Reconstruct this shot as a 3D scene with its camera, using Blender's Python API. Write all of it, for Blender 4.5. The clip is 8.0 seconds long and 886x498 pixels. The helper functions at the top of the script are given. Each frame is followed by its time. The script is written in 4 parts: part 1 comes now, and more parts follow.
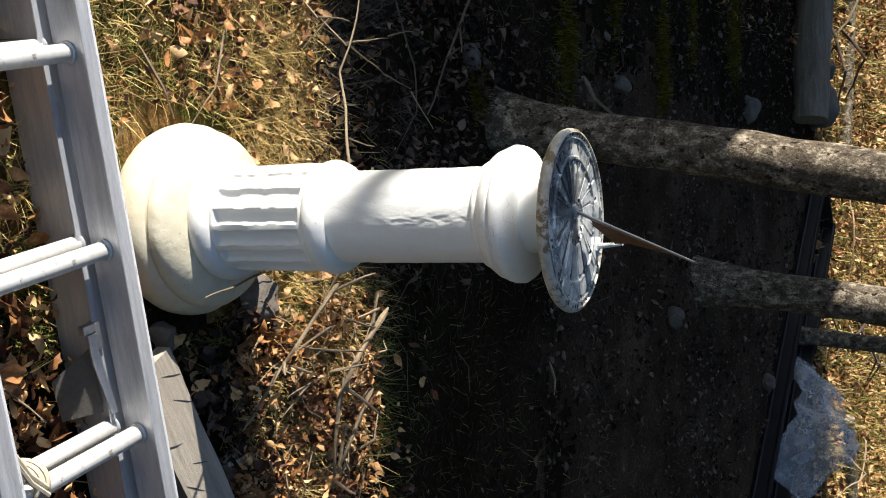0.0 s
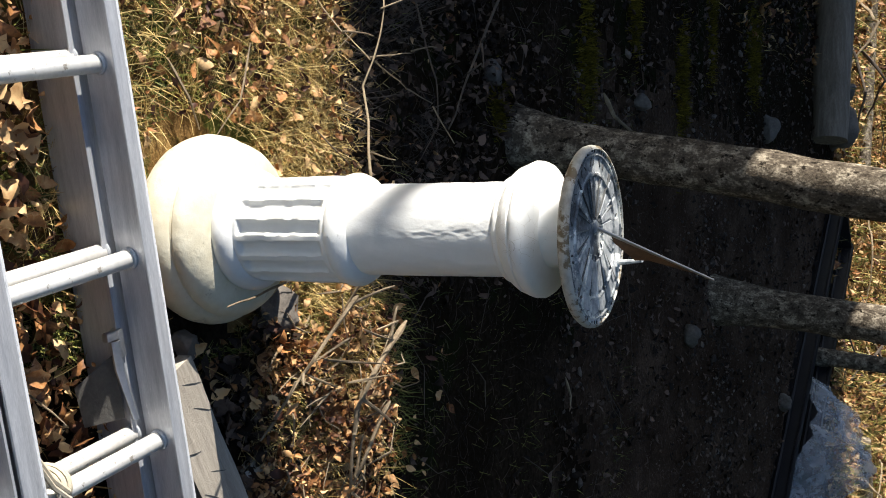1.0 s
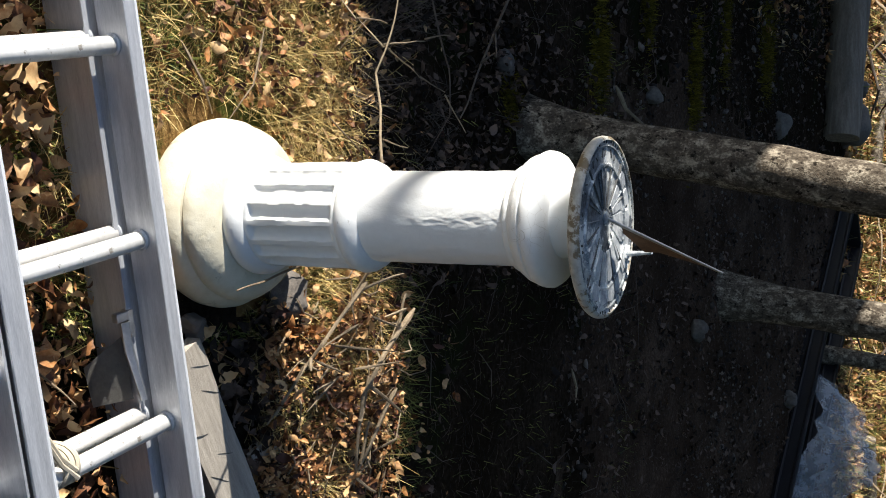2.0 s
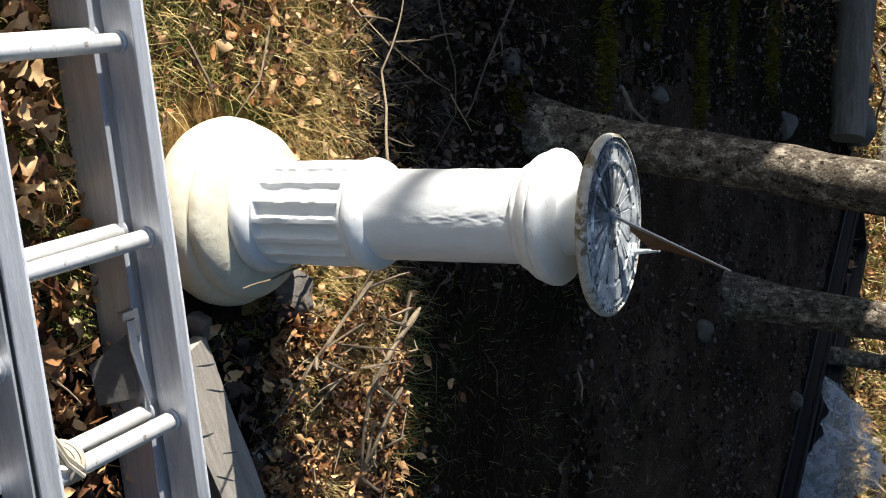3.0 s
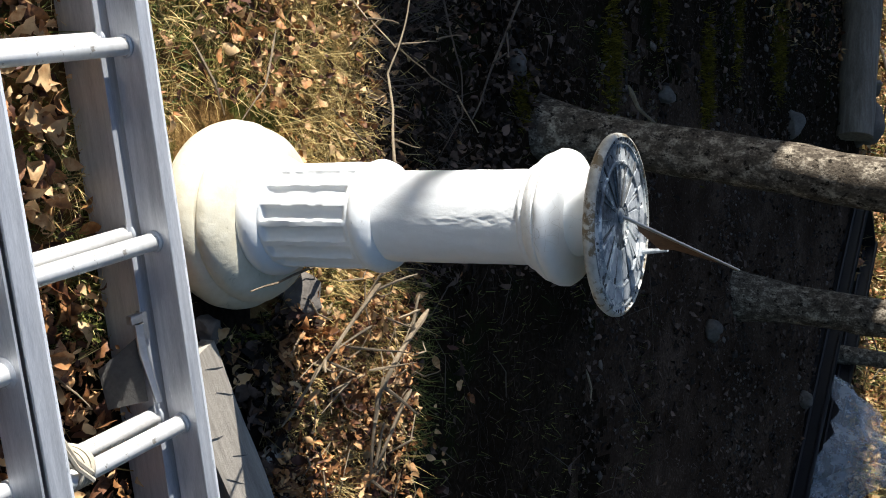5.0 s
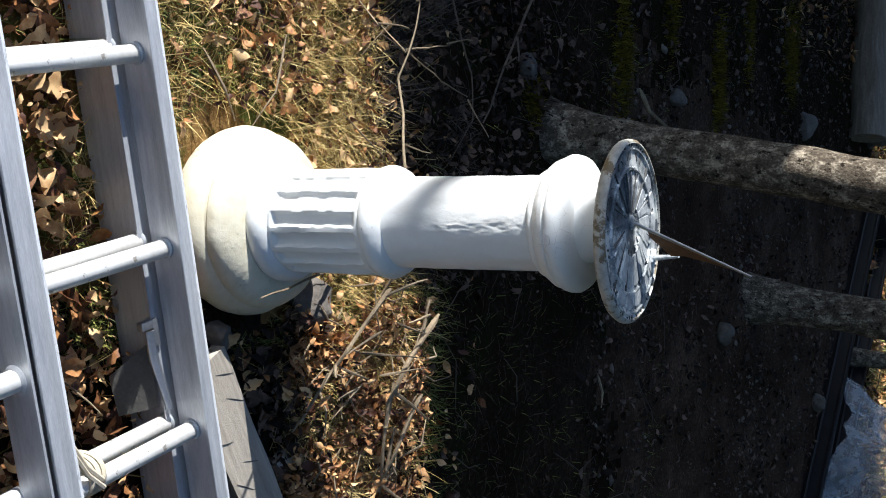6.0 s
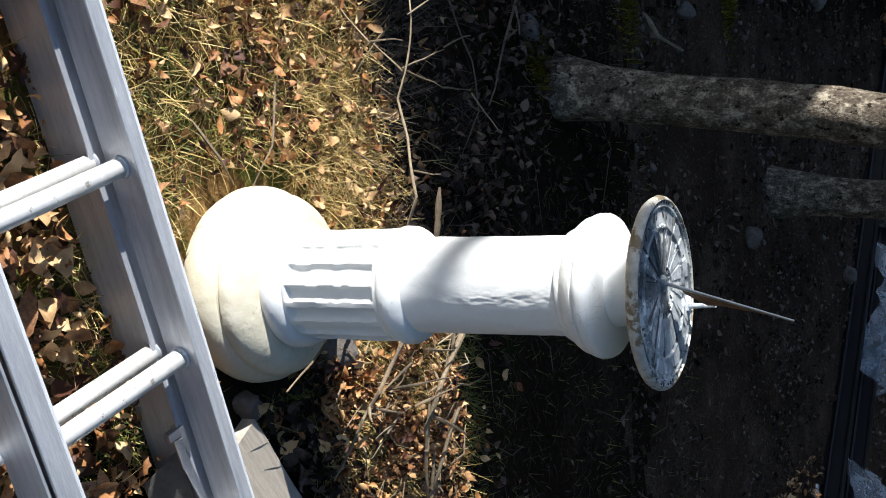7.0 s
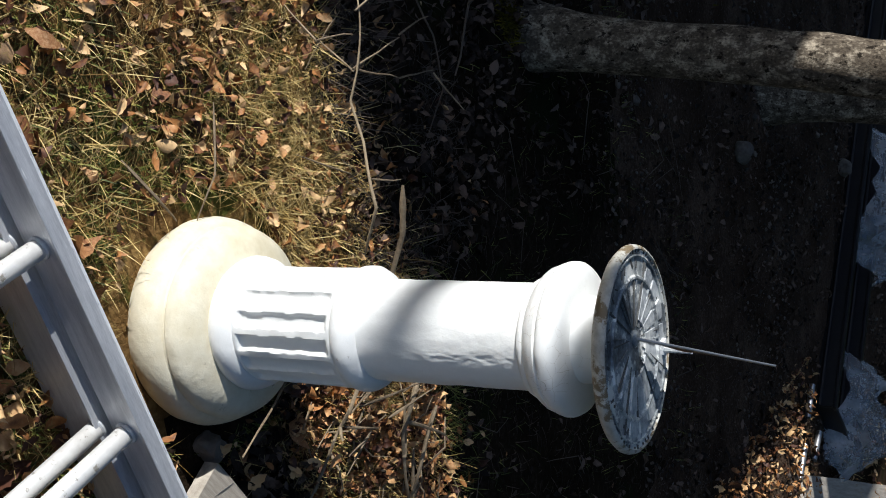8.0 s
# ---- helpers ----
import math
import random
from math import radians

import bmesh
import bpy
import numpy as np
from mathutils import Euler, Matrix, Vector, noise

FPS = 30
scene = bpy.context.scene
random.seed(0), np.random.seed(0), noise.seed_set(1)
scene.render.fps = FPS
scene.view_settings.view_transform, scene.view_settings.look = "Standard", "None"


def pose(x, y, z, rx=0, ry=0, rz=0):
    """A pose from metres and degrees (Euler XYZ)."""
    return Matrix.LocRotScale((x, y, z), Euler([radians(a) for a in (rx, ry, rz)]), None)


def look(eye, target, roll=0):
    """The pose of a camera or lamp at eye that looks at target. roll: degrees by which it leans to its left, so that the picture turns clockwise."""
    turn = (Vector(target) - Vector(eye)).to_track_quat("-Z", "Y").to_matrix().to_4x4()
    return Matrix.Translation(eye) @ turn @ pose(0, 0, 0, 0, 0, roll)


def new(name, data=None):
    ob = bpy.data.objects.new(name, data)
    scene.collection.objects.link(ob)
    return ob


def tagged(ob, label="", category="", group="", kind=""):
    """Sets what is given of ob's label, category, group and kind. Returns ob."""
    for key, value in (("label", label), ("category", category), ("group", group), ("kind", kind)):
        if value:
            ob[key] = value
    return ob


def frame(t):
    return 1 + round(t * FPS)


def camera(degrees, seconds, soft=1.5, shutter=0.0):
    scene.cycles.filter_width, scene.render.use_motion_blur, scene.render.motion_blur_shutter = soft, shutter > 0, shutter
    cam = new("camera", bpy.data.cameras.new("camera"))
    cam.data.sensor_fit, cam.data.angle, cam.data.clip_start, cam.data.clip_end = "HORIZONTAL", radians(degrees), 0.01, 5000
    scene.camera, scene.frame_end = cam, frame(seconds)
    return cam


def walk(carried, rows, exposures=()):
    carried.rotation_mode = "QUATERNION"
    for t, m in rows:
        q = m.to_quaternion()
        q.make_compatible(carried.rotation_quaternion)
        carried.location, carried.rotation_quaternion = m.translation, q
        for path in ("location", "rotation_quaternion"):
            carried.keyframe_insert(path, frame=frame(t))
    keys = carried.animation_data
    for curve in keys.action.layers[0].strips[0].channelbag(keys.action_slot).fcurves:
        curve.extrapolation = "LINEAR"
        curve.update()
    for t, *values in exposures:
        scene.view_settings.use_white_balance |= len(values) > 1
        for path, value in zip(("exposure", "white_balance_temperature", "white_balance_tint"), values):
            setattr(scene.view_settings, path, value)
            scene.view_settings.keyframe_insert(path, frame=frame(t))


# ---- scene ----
cam = camera(44.0, 8.0, soft=1.0)
METRES, EYE, TILT = 0.74, 1.405, -28.0
ROWS = [
    (0.0, 0.0, 0.0, 0.0, 0.0, 0.0, -0.0),
    (0.5, -0.0077, -0.0158, -0.0018, 0.2, 0.74, -0.98),
    (1.0, -0.0112, -0.0202, -0.002, 0.81, 0.75, -0.95),
    (1.5, -0.0129, -0.027, -0.0047, 0.99, 0.33, -1.9),
    (3.0, -0.0198, -0.0159, -0.0163, 1.44, 0.32, -2.1),
    (3.5, -0.018, -0.0133, -0.0192, 1.4, 0.72, -1.77),
    (4.0, -0.0178, -0.0151, -0.0192, 1.57, 0.59, -1.72),
    (4.5, -0.0188, -0.0143, -0.0184, 1.68, 0.53, -1.67),
    (6.0, -0.0183, -0.0094, -0.0064, 2.43, 0.46, -1.61),
    (6.5, -0.0045, 0.0412, 0.1124, 2.99, -6.25, -0.67),
    (7.0, -0.02, 0.1272, 0.4324, 2.99, -6.65, 4.9),
    (7.5, -0.0049, 0.2085, 0.6497, 5.23, -10.65, 5.82),
    (8.0, 0.0902, 0.3572, 0.7505, 2.39, -13.49, 7.72),
]
BETWEEN = [
    (6.2, look((-0.010, -0.004, 1.396), (-0.042, 1.713, 0.371), 90.78)),
    (6.3, look((-0.026, 0.004, 1.394), (-0.011, 1.721, 0.368), 91.52)),
    (6.7, look((-0.172, 0.047, 1.374), (0.041, 1.752, 0.350), 94.37)),
    (7.2, look((-0.399, 0.094, 1.336), (-0.066, 1.737, 0.246), 90.40)),
    (7.7, look((-0.516, 0.180, 1.332), (-0.143, 1.825, 0.257), 91.65)),
]
START = pose(0, 0, EYE, TILT, 0, 0) @ pose(0, 0, 0, 0, -90, 0)
PATH = [(t, START @ pose(METRES * x, METRES * y, METRES * z, 90 + pitch, roll, yaw)) for t, x, y, z, yaw, pitch, roll in ROWS] + BETWEEN
walk(cam, sorted(PATH, key=lambda row: row[0]),
     exposures=[(0.0, 1.13, 5800, 10), (1.5, 1.14, 5690, 10), (4.0, 1.14, 5570, 10), (6.0, 1.11, 5300, 10), (6.5, 1.11, 5220, 10), (7.0, 1.13, 5350, 10), (7.5, 0.89, 5340, 10), (8.0, 0.47, 5340, 10)])

# ---------------------------------------------------------------- light
SUN_EL, SUN_AZ = 21.0, 13.5          # elevation; degrees from the left towards the camera's side
TO_SUN = Vector((-math.cos(radians(SUN_EL)) * math.cos(radians(SUN_AZ)),
                 -math.cos(radians(SUN_EL)) * math.sin(radians(SUN_AZ)), math.sin(radians(SUN_EL))))
world = bpy.data.worlds.new("sky")
scene.world = world
world.use_nodes = True
wn = world.node_tree.nodes
sky = wn.new("ShaderNodeTexSky")
sky.sky_type, sky.sun_disc = "NISHITA", False
sky.sun_elevation = radians(SUN_EL)
sky.sun_rotation = math.atan2(TO_SUN.x, TO_SUN.y)
wn["Background"].inputs["Strength"].default_value = 0.058
world.node_tree.links.new(sky.outputs[0], wn["Background"].inputs["Color"])
lamp = bpy.data.lights.new("sun", "SUN")
lamp.energy, lamp.angle, lamp.color = 5.0, radians(0.5), (1.0, 0.88, 0.71)
sun = new("sun", lamp)
sun.matrix_world = look(TO_SUN * 30, (0, 0, 0))

# ---------------------------------------------------------------- materials
def nd(nt, kind, **kw):
    n = nt.nodes.new(kind)
    for k, v in kw.items():
        n.inputs[k].default_value = v
    return n


def mat(name, c1, c2, c3=None, scale=6.0, fine=60.0, rough=0.8, bump=0.3, depth=0.004, metal=0.0, island=0.0,
        stretch=(1, 1, 1), spots=None, spot_at=0.62, spot_scale=25.0, contrast=1.0, spec=0.5, objrand=0.0, crack=0.0, crack_scale=9.0):
    """Two scales of noise between colours, speckle on top, relief from both."""
    m = bpy.data.materials.new(name)
    m.use_nodes = True
    nt = m.node_tree
    L = nt.links.new
    b = nt.nodes["Principled BSDF"]
    co = nt.nodes.new("ShaderNodeTexCoord")
    mp = nd(nt, "ShaderNodeMapping", Scale=stretch)
    L(co.outputs["Object"], mp.inputs[0])
    n1 = nd(nt, "ShaderNodeTexNoise", Scale=scale, Detail=4.0, Roughness=0.6)
    n2 = nd(nt, "ShaderNodeTexNoise", Scale=fine, Detail=5.0, Roughness=0.65)
    L(mp.outputs[0], n1.inputs["Vector"])
    L(mp.outputs[0], n2.inputs["Vector"])
    r = nt.nodes.new("ShaderNodeValToRGB")
    e = r.color_ramp.elements
    e[0].position, e[1].position = 0.5 - 0.2 / contrast, 0.5 + 0.2 / contrast
    e[0].color, e[1].color = (*c1, 1), (*c2, 1)
    if c3:
        k = e.new(0.5)
        k.color = (*c3, 1)
    add = nd(nt, "ShaderNodeMath")
    add.operation = "MULTIPLY_ADD"
    add.inputs[1].default_value = 0.55
    L(n1.outputs[0], add.inputs[0])
    half = nd(nt, "ShaderNodeMath")
    half.operation = "MULTIPLY"
    half.inputs[1].default_value = 0.45
    L(n2.outputs[0], half.inputs[0])
    L(half.outputs[0], add.inputs[2])
    val = add.outputs[0]
    if island or objrand:
        g = nt.nodes.new("ShaderNodeNewGeometry" if island else "ShaderNodeObjectInfo")
        w = island or objrand
        mr = nd(nt, "ShaderNodeMapRange")
        mr.inputs["To Min"].default_value, mr.inputs["To Max"].default_value = -w, w
        L(g.outputs["Random Per Island" if island else "Random"], mr.inputs[0])
        a2 = nd(nt, "ShaderNodeMath")
        L(val, a2.inputs[0])
        L(mr.outputs[0], a2.inputs[1])
        val = a2.outputs[0]
    L(val, r.inputs[0])
    col = r.outputs[0]
    if spots:
        n3 = nd(nt, "ShaderNodeTexNoise", Scale=spot_scale, Detail=6.0, Roughness=0.7)
        L(mp.outputs[0], n3.inputs["Vector"])
        r3 = nt.nodes.new("ShaderNodeValToRGB")
        r3.color_ramp.elements[0].position, r3.color_ramp.elements[1].position = spot_at - 0.03, spot_at + 0.03
        L(n3.outputs[0], r3.inputs[0])
        mx = nt.nodes.new("ShaderNodeMix")
        mx.data_type = "RGBA"
        L(r3.outputs[0], mx.inputs["Factor"])
        L(col, mx.inputs["A"])
        mx.inputs["B"].default_value = (*spots, 1)
        col = mx.outputs["Result"]
    height = n2.outputs[0]
    if crack:
        # thin wandering cracks, only where a broad noise lets them open
        wob = nt.nodes.new("ShaderNodeVectorMath")
        wob.operation = "MULTIPLY_ADD"
        wob.inputs[1].default_value = (0.06, 0.06, 0.06)
        L(n1.outputs["Color"], wob.inputs[0])
        L(mp.outputs[0], wob.inputs[2])
        vo = nd(nt, "ShaderNodeTexVoronoi", Scale=crack_scale)
        vo.feature = "DISTANCE_TO_EDGE"
        L(wob.outputs[0], vo.inputs["Vector"])
        line = nd(nt, "ShaderNodeMapRange")
        line.inputs["From Min"].default_value, line.inputs["From Max"].default_value = 0.001, 0.012
        line.inputs["To Min"].default_value, line.inputs["To Max"].default_value = 1.0, 0.0
        L(vo.outputs["Distance"], line.inputs[0])
        nm = nd(nt, "ShaderNodeTexNoise", Scale=7.0, Detail=2.0)
        L(mp.outputs[0], nm.inputs["Vector"])
        gate = nd(nt, "ShaderNodeMapRange")
        gate.inputs["From Min"].default_value, gate.inputs["From Max"].default_value = 1.0 - crack, 1.06 - crack
        L(nm.outputs[0], gate.inputs[0])
        mul = nd(nt, "ShaderNodeMath")
        mul.operation = "MULTIPLY"
        L(line.outputs[0], mul.inputs[0])
        L(gate.outputs[0], mul.inputs[1])
        mc = nt.nodes.new("ShaderNodeMix")
        mc.data_type = "RGBA"
        L(mul.outputs[0], mc.inputs["Factor"])
        L(col, mc.inputs["A"])
        mc.inputs["B"].default_value = (0.46, 0.42, 0.33, 1)
        col = mc.outputs["Result"]
        sub_ = nd(nt, "ShaderNodeMath")
        sub_.operation = "SUBTRACT"
        L(n2.outputs[0], sub_.inputs[0])
        L(mul.outputs[0], sub_.inputs[1])
        height = sub_.outputs[0]
    L(col, b.inputs["Base Color"])
    b.inputs["Roughness"].default_value = rough
    b.inputs["Metallic"].default_value = metal
    b.inputs["Specular IOR Level"].default_value = spec
    if bump:
        bp = nd(nt, "ShaderNodeBump", Strength=bump, Distance=depth)
        L(height, bp.inputs["Height"])
        L(bp.outputs[0], b.inputs["Normal"])
    return m


# forest soil coloured darker than it is, to deepen the shade over it
M_EARTH = mat("shade_dark_soil", (0.010, 0.007, 0.004), (0.060, 0.042, 0.028), (0.022, 0.016, 0.010), scale=1.7, fine=55, bump=0.9, depth=0.02, rough=0.95,
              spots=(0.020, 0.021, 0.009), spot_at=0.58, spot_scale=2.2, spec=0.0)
M_PALESOIL = mat("gravelly_soil", (0.022, 0.014, 0.009), (0.165, 0.116, 0.080), (0.062, 0.042, 0.028), scale=2.6, fine=75, bump=0.9, depth=0.02, rough=0.95,
                 spots=(0.24, 0.20, 0.16), spot_at=0.66, spot_scale=48, spec=0.0)
M_THATCH = mat("matted_dead_grass", (0.06, 0.035, 0.014), (0.36, 0.24, 0.085), (0.17, 0.10, 0.035), scale=7, fine=60, rough=0.95, bump=0.9, depth=0.012,
               spots=(0.075, 0.080, 0.018), spot_at=0.55, spot_scale=6, spec=0.05)
M_LEAF = mat("dry_leaf", (0.06, 0.022, 0.010), (0.60, 0.40, 0.19), (0.33, 0.145, 0.04), scale=9, fine=70, island=0.30, rough=0.6, bump=0.3, spec=0.35)
M_LEAFO = mat("orange_leaf", (0.06, 0.022, 0.010), (0.70, 0.44, 0.20), (0.38, 0.17, 0.05), scale=9, fine=70, island=0.32, rough=0.6, bump=0.3, spec=0.35)
M_LEAFP = mat("dry_leaf_large", (0.15, 0.06, 0.025), (0.55, 0.36, 0.19), (0.34, 0.16, 0.055), scale=12, fine=90, objrand=0.22, rough=0.55, bump=0.4, spec=0.4)
M_MOSSB = mat("moss_tufts", (0.040, 0.034, 0.005), (0.20, 0.158, 0.018), (0.095, 0.076, 0.010), scale=9, fine=60, island=0.2, rough=0.9, bump=0.0, spec=0.05)
# dark copy of the dry litter, with the shade put into its colour
M_DUFF = mat("shade_dark_litter", (0.012, 0.008, 0.005), (0.145, 0.100, 0.072), (0.036, 0.023, 0.015), scale=9, fine=70, island=0.25, rough=0.8, bump=0.2, spec=0.2)
M_STRAW = mat("dry_grass", (0.20, 0.12, 0.03), (0.72, 0.55, 0.23), (0.50, 0.36, 0.11), scale=5, fine=40, island=0.24, rough=0.6, bump=0.0, spec=0.3)
M_GRASS = mat("green_grass", (0.05, 0.07, 0.012), (0.32, 0.30, 0.07), (0.16, 0.17, 0.03), scale=5, fine=40, island=0.22, rough=0.6, bump=0.0, spec=0.3)
M_MOSS = mat("moss", (0.03, 0.033, 0.004), (0.10, 0.095, 0.013), scale=14, fine=120, rough=1.0, bump=1.0, depth=0.012, spec=0.1)
M_TWIG = mat("twig_bark", (0.10, 0.07, 0.04), (0.40, 0.31, 0.19), scale=20, fine=150, rough=0.8, bump=0.5, depth=0.002, island=0.12)
# dark bark, also the shaded copy of the twig and dry grass colour
M_TWIGD = mat("dark_and_shaded_twig", (0.04, 0.028, 0.02), (0.15, 0.115, 0.08), scale=20, fine=150, rough=0.8, bump=0.5, depth=0.002, island=0.12)
M_BARK = mat("conifer_bark", (0.034, 0.026, 0.019), (0.50, 0.43, 0.32), (0.115, 0.094, 0.069), scale=30, fine=150, rough=0.95, bump=0.6, depth=0.006,
             stretch=(1, 1, 0.8), spots=(0.02, 0.016, 0.012), spot_at=0.59, spot_scale=45, contrast=1.2, spec=0.05)
M_GREYLOG = mat("barkless_grey_log", (0.12, 0.098, 0.075), (0.40, 0.34, 0.27), (0.24, 0.20, 0.155), scale=6, fine=70, stretch=(0.4, 5, 5), rough=0.9, bump=0.5, depth=0.006, spec=0.1)
M_WOOD = mat("weathered_wood", (0.24, 0.21, 0.17), (0.58, 0.52, 0.43), scale=5, fine=60, stretch=(1, 14, 14), rough=0.85, bump=0.5, depth=0.003, spec=0.25)
M_STONE = mat("field_stone", (0.055, 0.046, 0.037), (0.19, 0.166, 0.138), scale=8, fine=70, rough=0.85, bump=0.6, depth=0.006, objrand=0.1)
M_GRIT = mat("dark_grit", (0.03, 0.022, 0.016), (0.19, 0.152, 0.118), (0.066, 0.050, 0.037), scale=8, fine=70, rough=0.9, bump=0.5, island=0.2)
M_PAINT = mat("white_paint", (0.74, 0.74, 0.71), (0.84, 0.84, 0.82), scale=5, fine=45, rough=0.40, bump=0.28, depth=0.004, spots=(0.42, 0.39, 0.33), spot_at=0.72, spot_scale=38, crack=0.41, crack_scale=60.0)
M_BASEPAINT = mat("aged_white_paint", (0.58, 0.51, 0.34), (0.80, 0.76, 0.61), scale=4, fine=40, rough=0.55, bump=0.6, depth=0.003, spots=(0.38, 0.33, 0.22), spot_at=0.68, spot_scale=30, crack=0.37, crack_scale=14.0)
M_ALU = mat("aluminium", (0.32, 0.33, 0.36), (0.66, 0.67, 0.69), scale=7, fine=70, stretch=(1, 12, 12), rough=0.52, bump=0.12, depth=0.001, metal=0.5,
            spots=(0.80, 0.80, 0.80), spot_at=0.69, spot_scale=9)
# near-white aluminium: sunlight on the rail edges put into the colour
M_EDGE = mat("sunlit_aluminium_edge", (0.62, 0.63, 0.65), (0.88, 0.88, 0.88), scale=30, fine=120, stretch=(1, 8, 8), rough=0.45, bump=0.3, depth=0.001, metal=0.2, spots=(0.45, 0.46, 0.48), spot_at=0.6, spot_scale=40)
M_RUNG = mat("worn_aluminium_rung", (0.62, 0.60, 0.56), (0.86, 0.85, 0.82), scale=12, fine=90, rough=0.5, bump=0.3, depth=0.001, metal=0.45,
             spots=(0.34, 0.31, 0.26), spot_at=0.63, spot_scale=55)
M_STEEL = mat("dull_steel", (0.34, 0.34, 0.34), (0.55, 0.55, 0.55), scale=20, fine=120, rough=0.4, bump=0.2, depth=0.001, metal=0.9)
M_DIAL = mat("verdigris_metal", (0.05, 0.055, 0.06), (0.50, 0.52, 0.50), (0.21, 0.23, 0.245), scale=18, fine=85, rough=0.45, bump=0.6, depth=0.003, metal=0.35,
             spots=(0.82, 0.82, 0.77), spot_at=0.555, spot_scale=24, contrast=1.7)
M_RIM = mat("pale_rim", (0.22, 0.21, 0.18), (0.66, 0.64, 0.56), (0.46, 0.45, 0.40), scale=14, fine=80, rough=0.55, bump=0.5, depth=0.003, spots=(0.17, 0.13, 0.075), spot_at=0.55, spot_scale=26)
M_FIELD = mat("whitish_corroded_metal", (0.16, 0.18, 0.20), (0.78, 0.79, 0.76), (0.50, 0.52, 0.53), scale=26, fine=110, rough=0.4, bump=0.6, depth=0.002, metal=0.25, contrast=1.4)
M_INK = mat("dark_patina", (0.035, 0.035, 0.035), (0.10, 0.10, 0.09), scale=30, fine=120, rough=0.7, bump=0.3)
M_RUST = mat("brown_tarnish", (0.05, 0.032, 0.02), (0.20, 0.13, 0.075), scale=25, fine=120, rough=0.6, bump=0.3, depth=0.001, metal=0.3)
M_RUBBER = mat("grey_rubber", (0.11, 0.105, 0.095), (0.20, 0.19, 0.17), scale=15, fine=120, rough=0.75, bump=0.3)
M_BLACK = mat("black_plastic", (0.006, 0.006, 0.008), (0.015, 0.015, 0.019), scale=8, fine=80, rough=0.5, bump=0.15, spec=0.25)
M_ROPE = mat("beige_cord", (0.42, 0.36, 0.26), (0.62, 0.55, 0.42), scale=60, fine=300, rough=0.9, bump=0.6, depth=0.001)
M_WOODS = mat("unseen_conifers", (0.012, 0.018, 0.008), (0.05, 0.06, 0.025), scale=0.6, fine=4, rough=1.0, bump=0.5, spec=0.0)
M_FILMEDGE = mat("film_edge", (0.55, 0.58, 0.62), (0.72, 0.74, 0.78), scale=10, fine=80, rough=0.4, bump=0.2)
M_SHED = mat("shed_boards", (0.16, 0.12, 0.09), (0.30, 0.24, 0.18), scale=4, fine=40, stretch=(8, 8, 1), rough=0.85, bump=0.4)
M_ROOF = mat("shed_roofing", (0.06, 0.06, 0.06), (0.12, 0.12, 0.12), scale=6, fine=80, rough=0.9, bump=0.4)
M_BAG = bpy.data.materials.new("clear_plastic_film")
M_BAG.use_nodes = True
_nt = M_BAG.node_tree
_b = _nt.nodes["Principled BSDF"]
_b.inputs["Base Color"].default_value = (0.62, 0.66, 0.72, 1)
_b.inputs["Roughness"].default_value = 0.28
_n = nd(_nt, "ShaderNodeTexNoise", Scale=5.0, Detail=6.0, Roughness=0.7)
_c = _nt.nodes.new("ShaderNodeTexCoord")
_nt.links.new(_c.outputs["Object"], _n.inputs["Vector"])
_r = nd(_nt, "ShaderNodeMapRange")
_r.inputs["From Min"].default_value, _r.inputs["From Max"].default_value = 0.3, 0.7
_r.inputs["To Min"].default_value, _r.inputs["To Max"].default_value = 0.05, 0.50
_nt.links.new(_n.outputs[0], _r.inputs[0])
_nt.links.new(_r.outputs[0], _b.inputs["Alpha"])
_bp = nd(_nt, "ShaderNodeBump", Strength=0.6, Distance=0.02)
_nt.links.new(_n.outputs[0], _bp.inputs["Height"])
_nt.links.new(_bp.outputs[0], _b.inputs["Normal"])


# ---------------------------------------------------------------- building helpers
rng = random.Random(7)
npr = np.random.default_rng(11)


def mesh_of(bm, name, material, smooth=True):
    me = bpy.data.meshes.new(name)
    bmesh.ops.recalc_face_normals(bm, faces=bm.faces[:])
    bm.to_mesh(me)
    bm.free()
    me.materials.append(material)
    if smooth:
        me.polygons.foreach_set("use_smooth", [True] * len(me.polygons))
        me.set_sharp_from_angle(angle=radians(38))
    return me


def part(name, bm, material, parent, label="", smooth=True):
    ob = new(name, mesh_of(bm, name, material, smooth))
    ob.parent = parent
    return tagged(ob, label)


def thing(name, label, category, at=(0, 0, 0), turn=0.0, group="", kind=""):
    ob = new(name)
    ob.empty_display_size = 0.05
    ob.matrix_world = pose(*at, 0, 0, turn)
    return tagged(ob, label, category, group, kind)


def single(name, bm, material, label, category, group="", kind="", m=None, smooth=True):
    ob = new(name, mesh_of(bm, name, material, smooth))
    if m is not None:
        ob.matrix_world = m
    return tagged(ob, label, category, group, kind)


def lathe(profile, segs=64, fn=None, bm=None, caps=True):
    """A turned body: profile of (radius, height); fn may change the radius by height index and angle."""
    bm = bm or bmesh.new()
    rings = []
    for i, (r, z) in enumerate(profile):
        ring = []
        for k in range(segs):
            a = 2 * math.pi * k / segs
            q = fn(r, z, a) if fn else r
            ring.append(bm.verts.new((q * math.cos(a), q * math.sin(a), z)))
        rings.append(ring)
    for a, b in zip(rings, rings[1:]):
        for k in range(segs):
            bm.faces.new((a[k], a[(k + 1) % segs], b[(k + 1) % segs], b[k]))
    if caps:
        bm.faces.new(rings[0][::-1])
        bm.faces.new(rings[-1])
    return bm


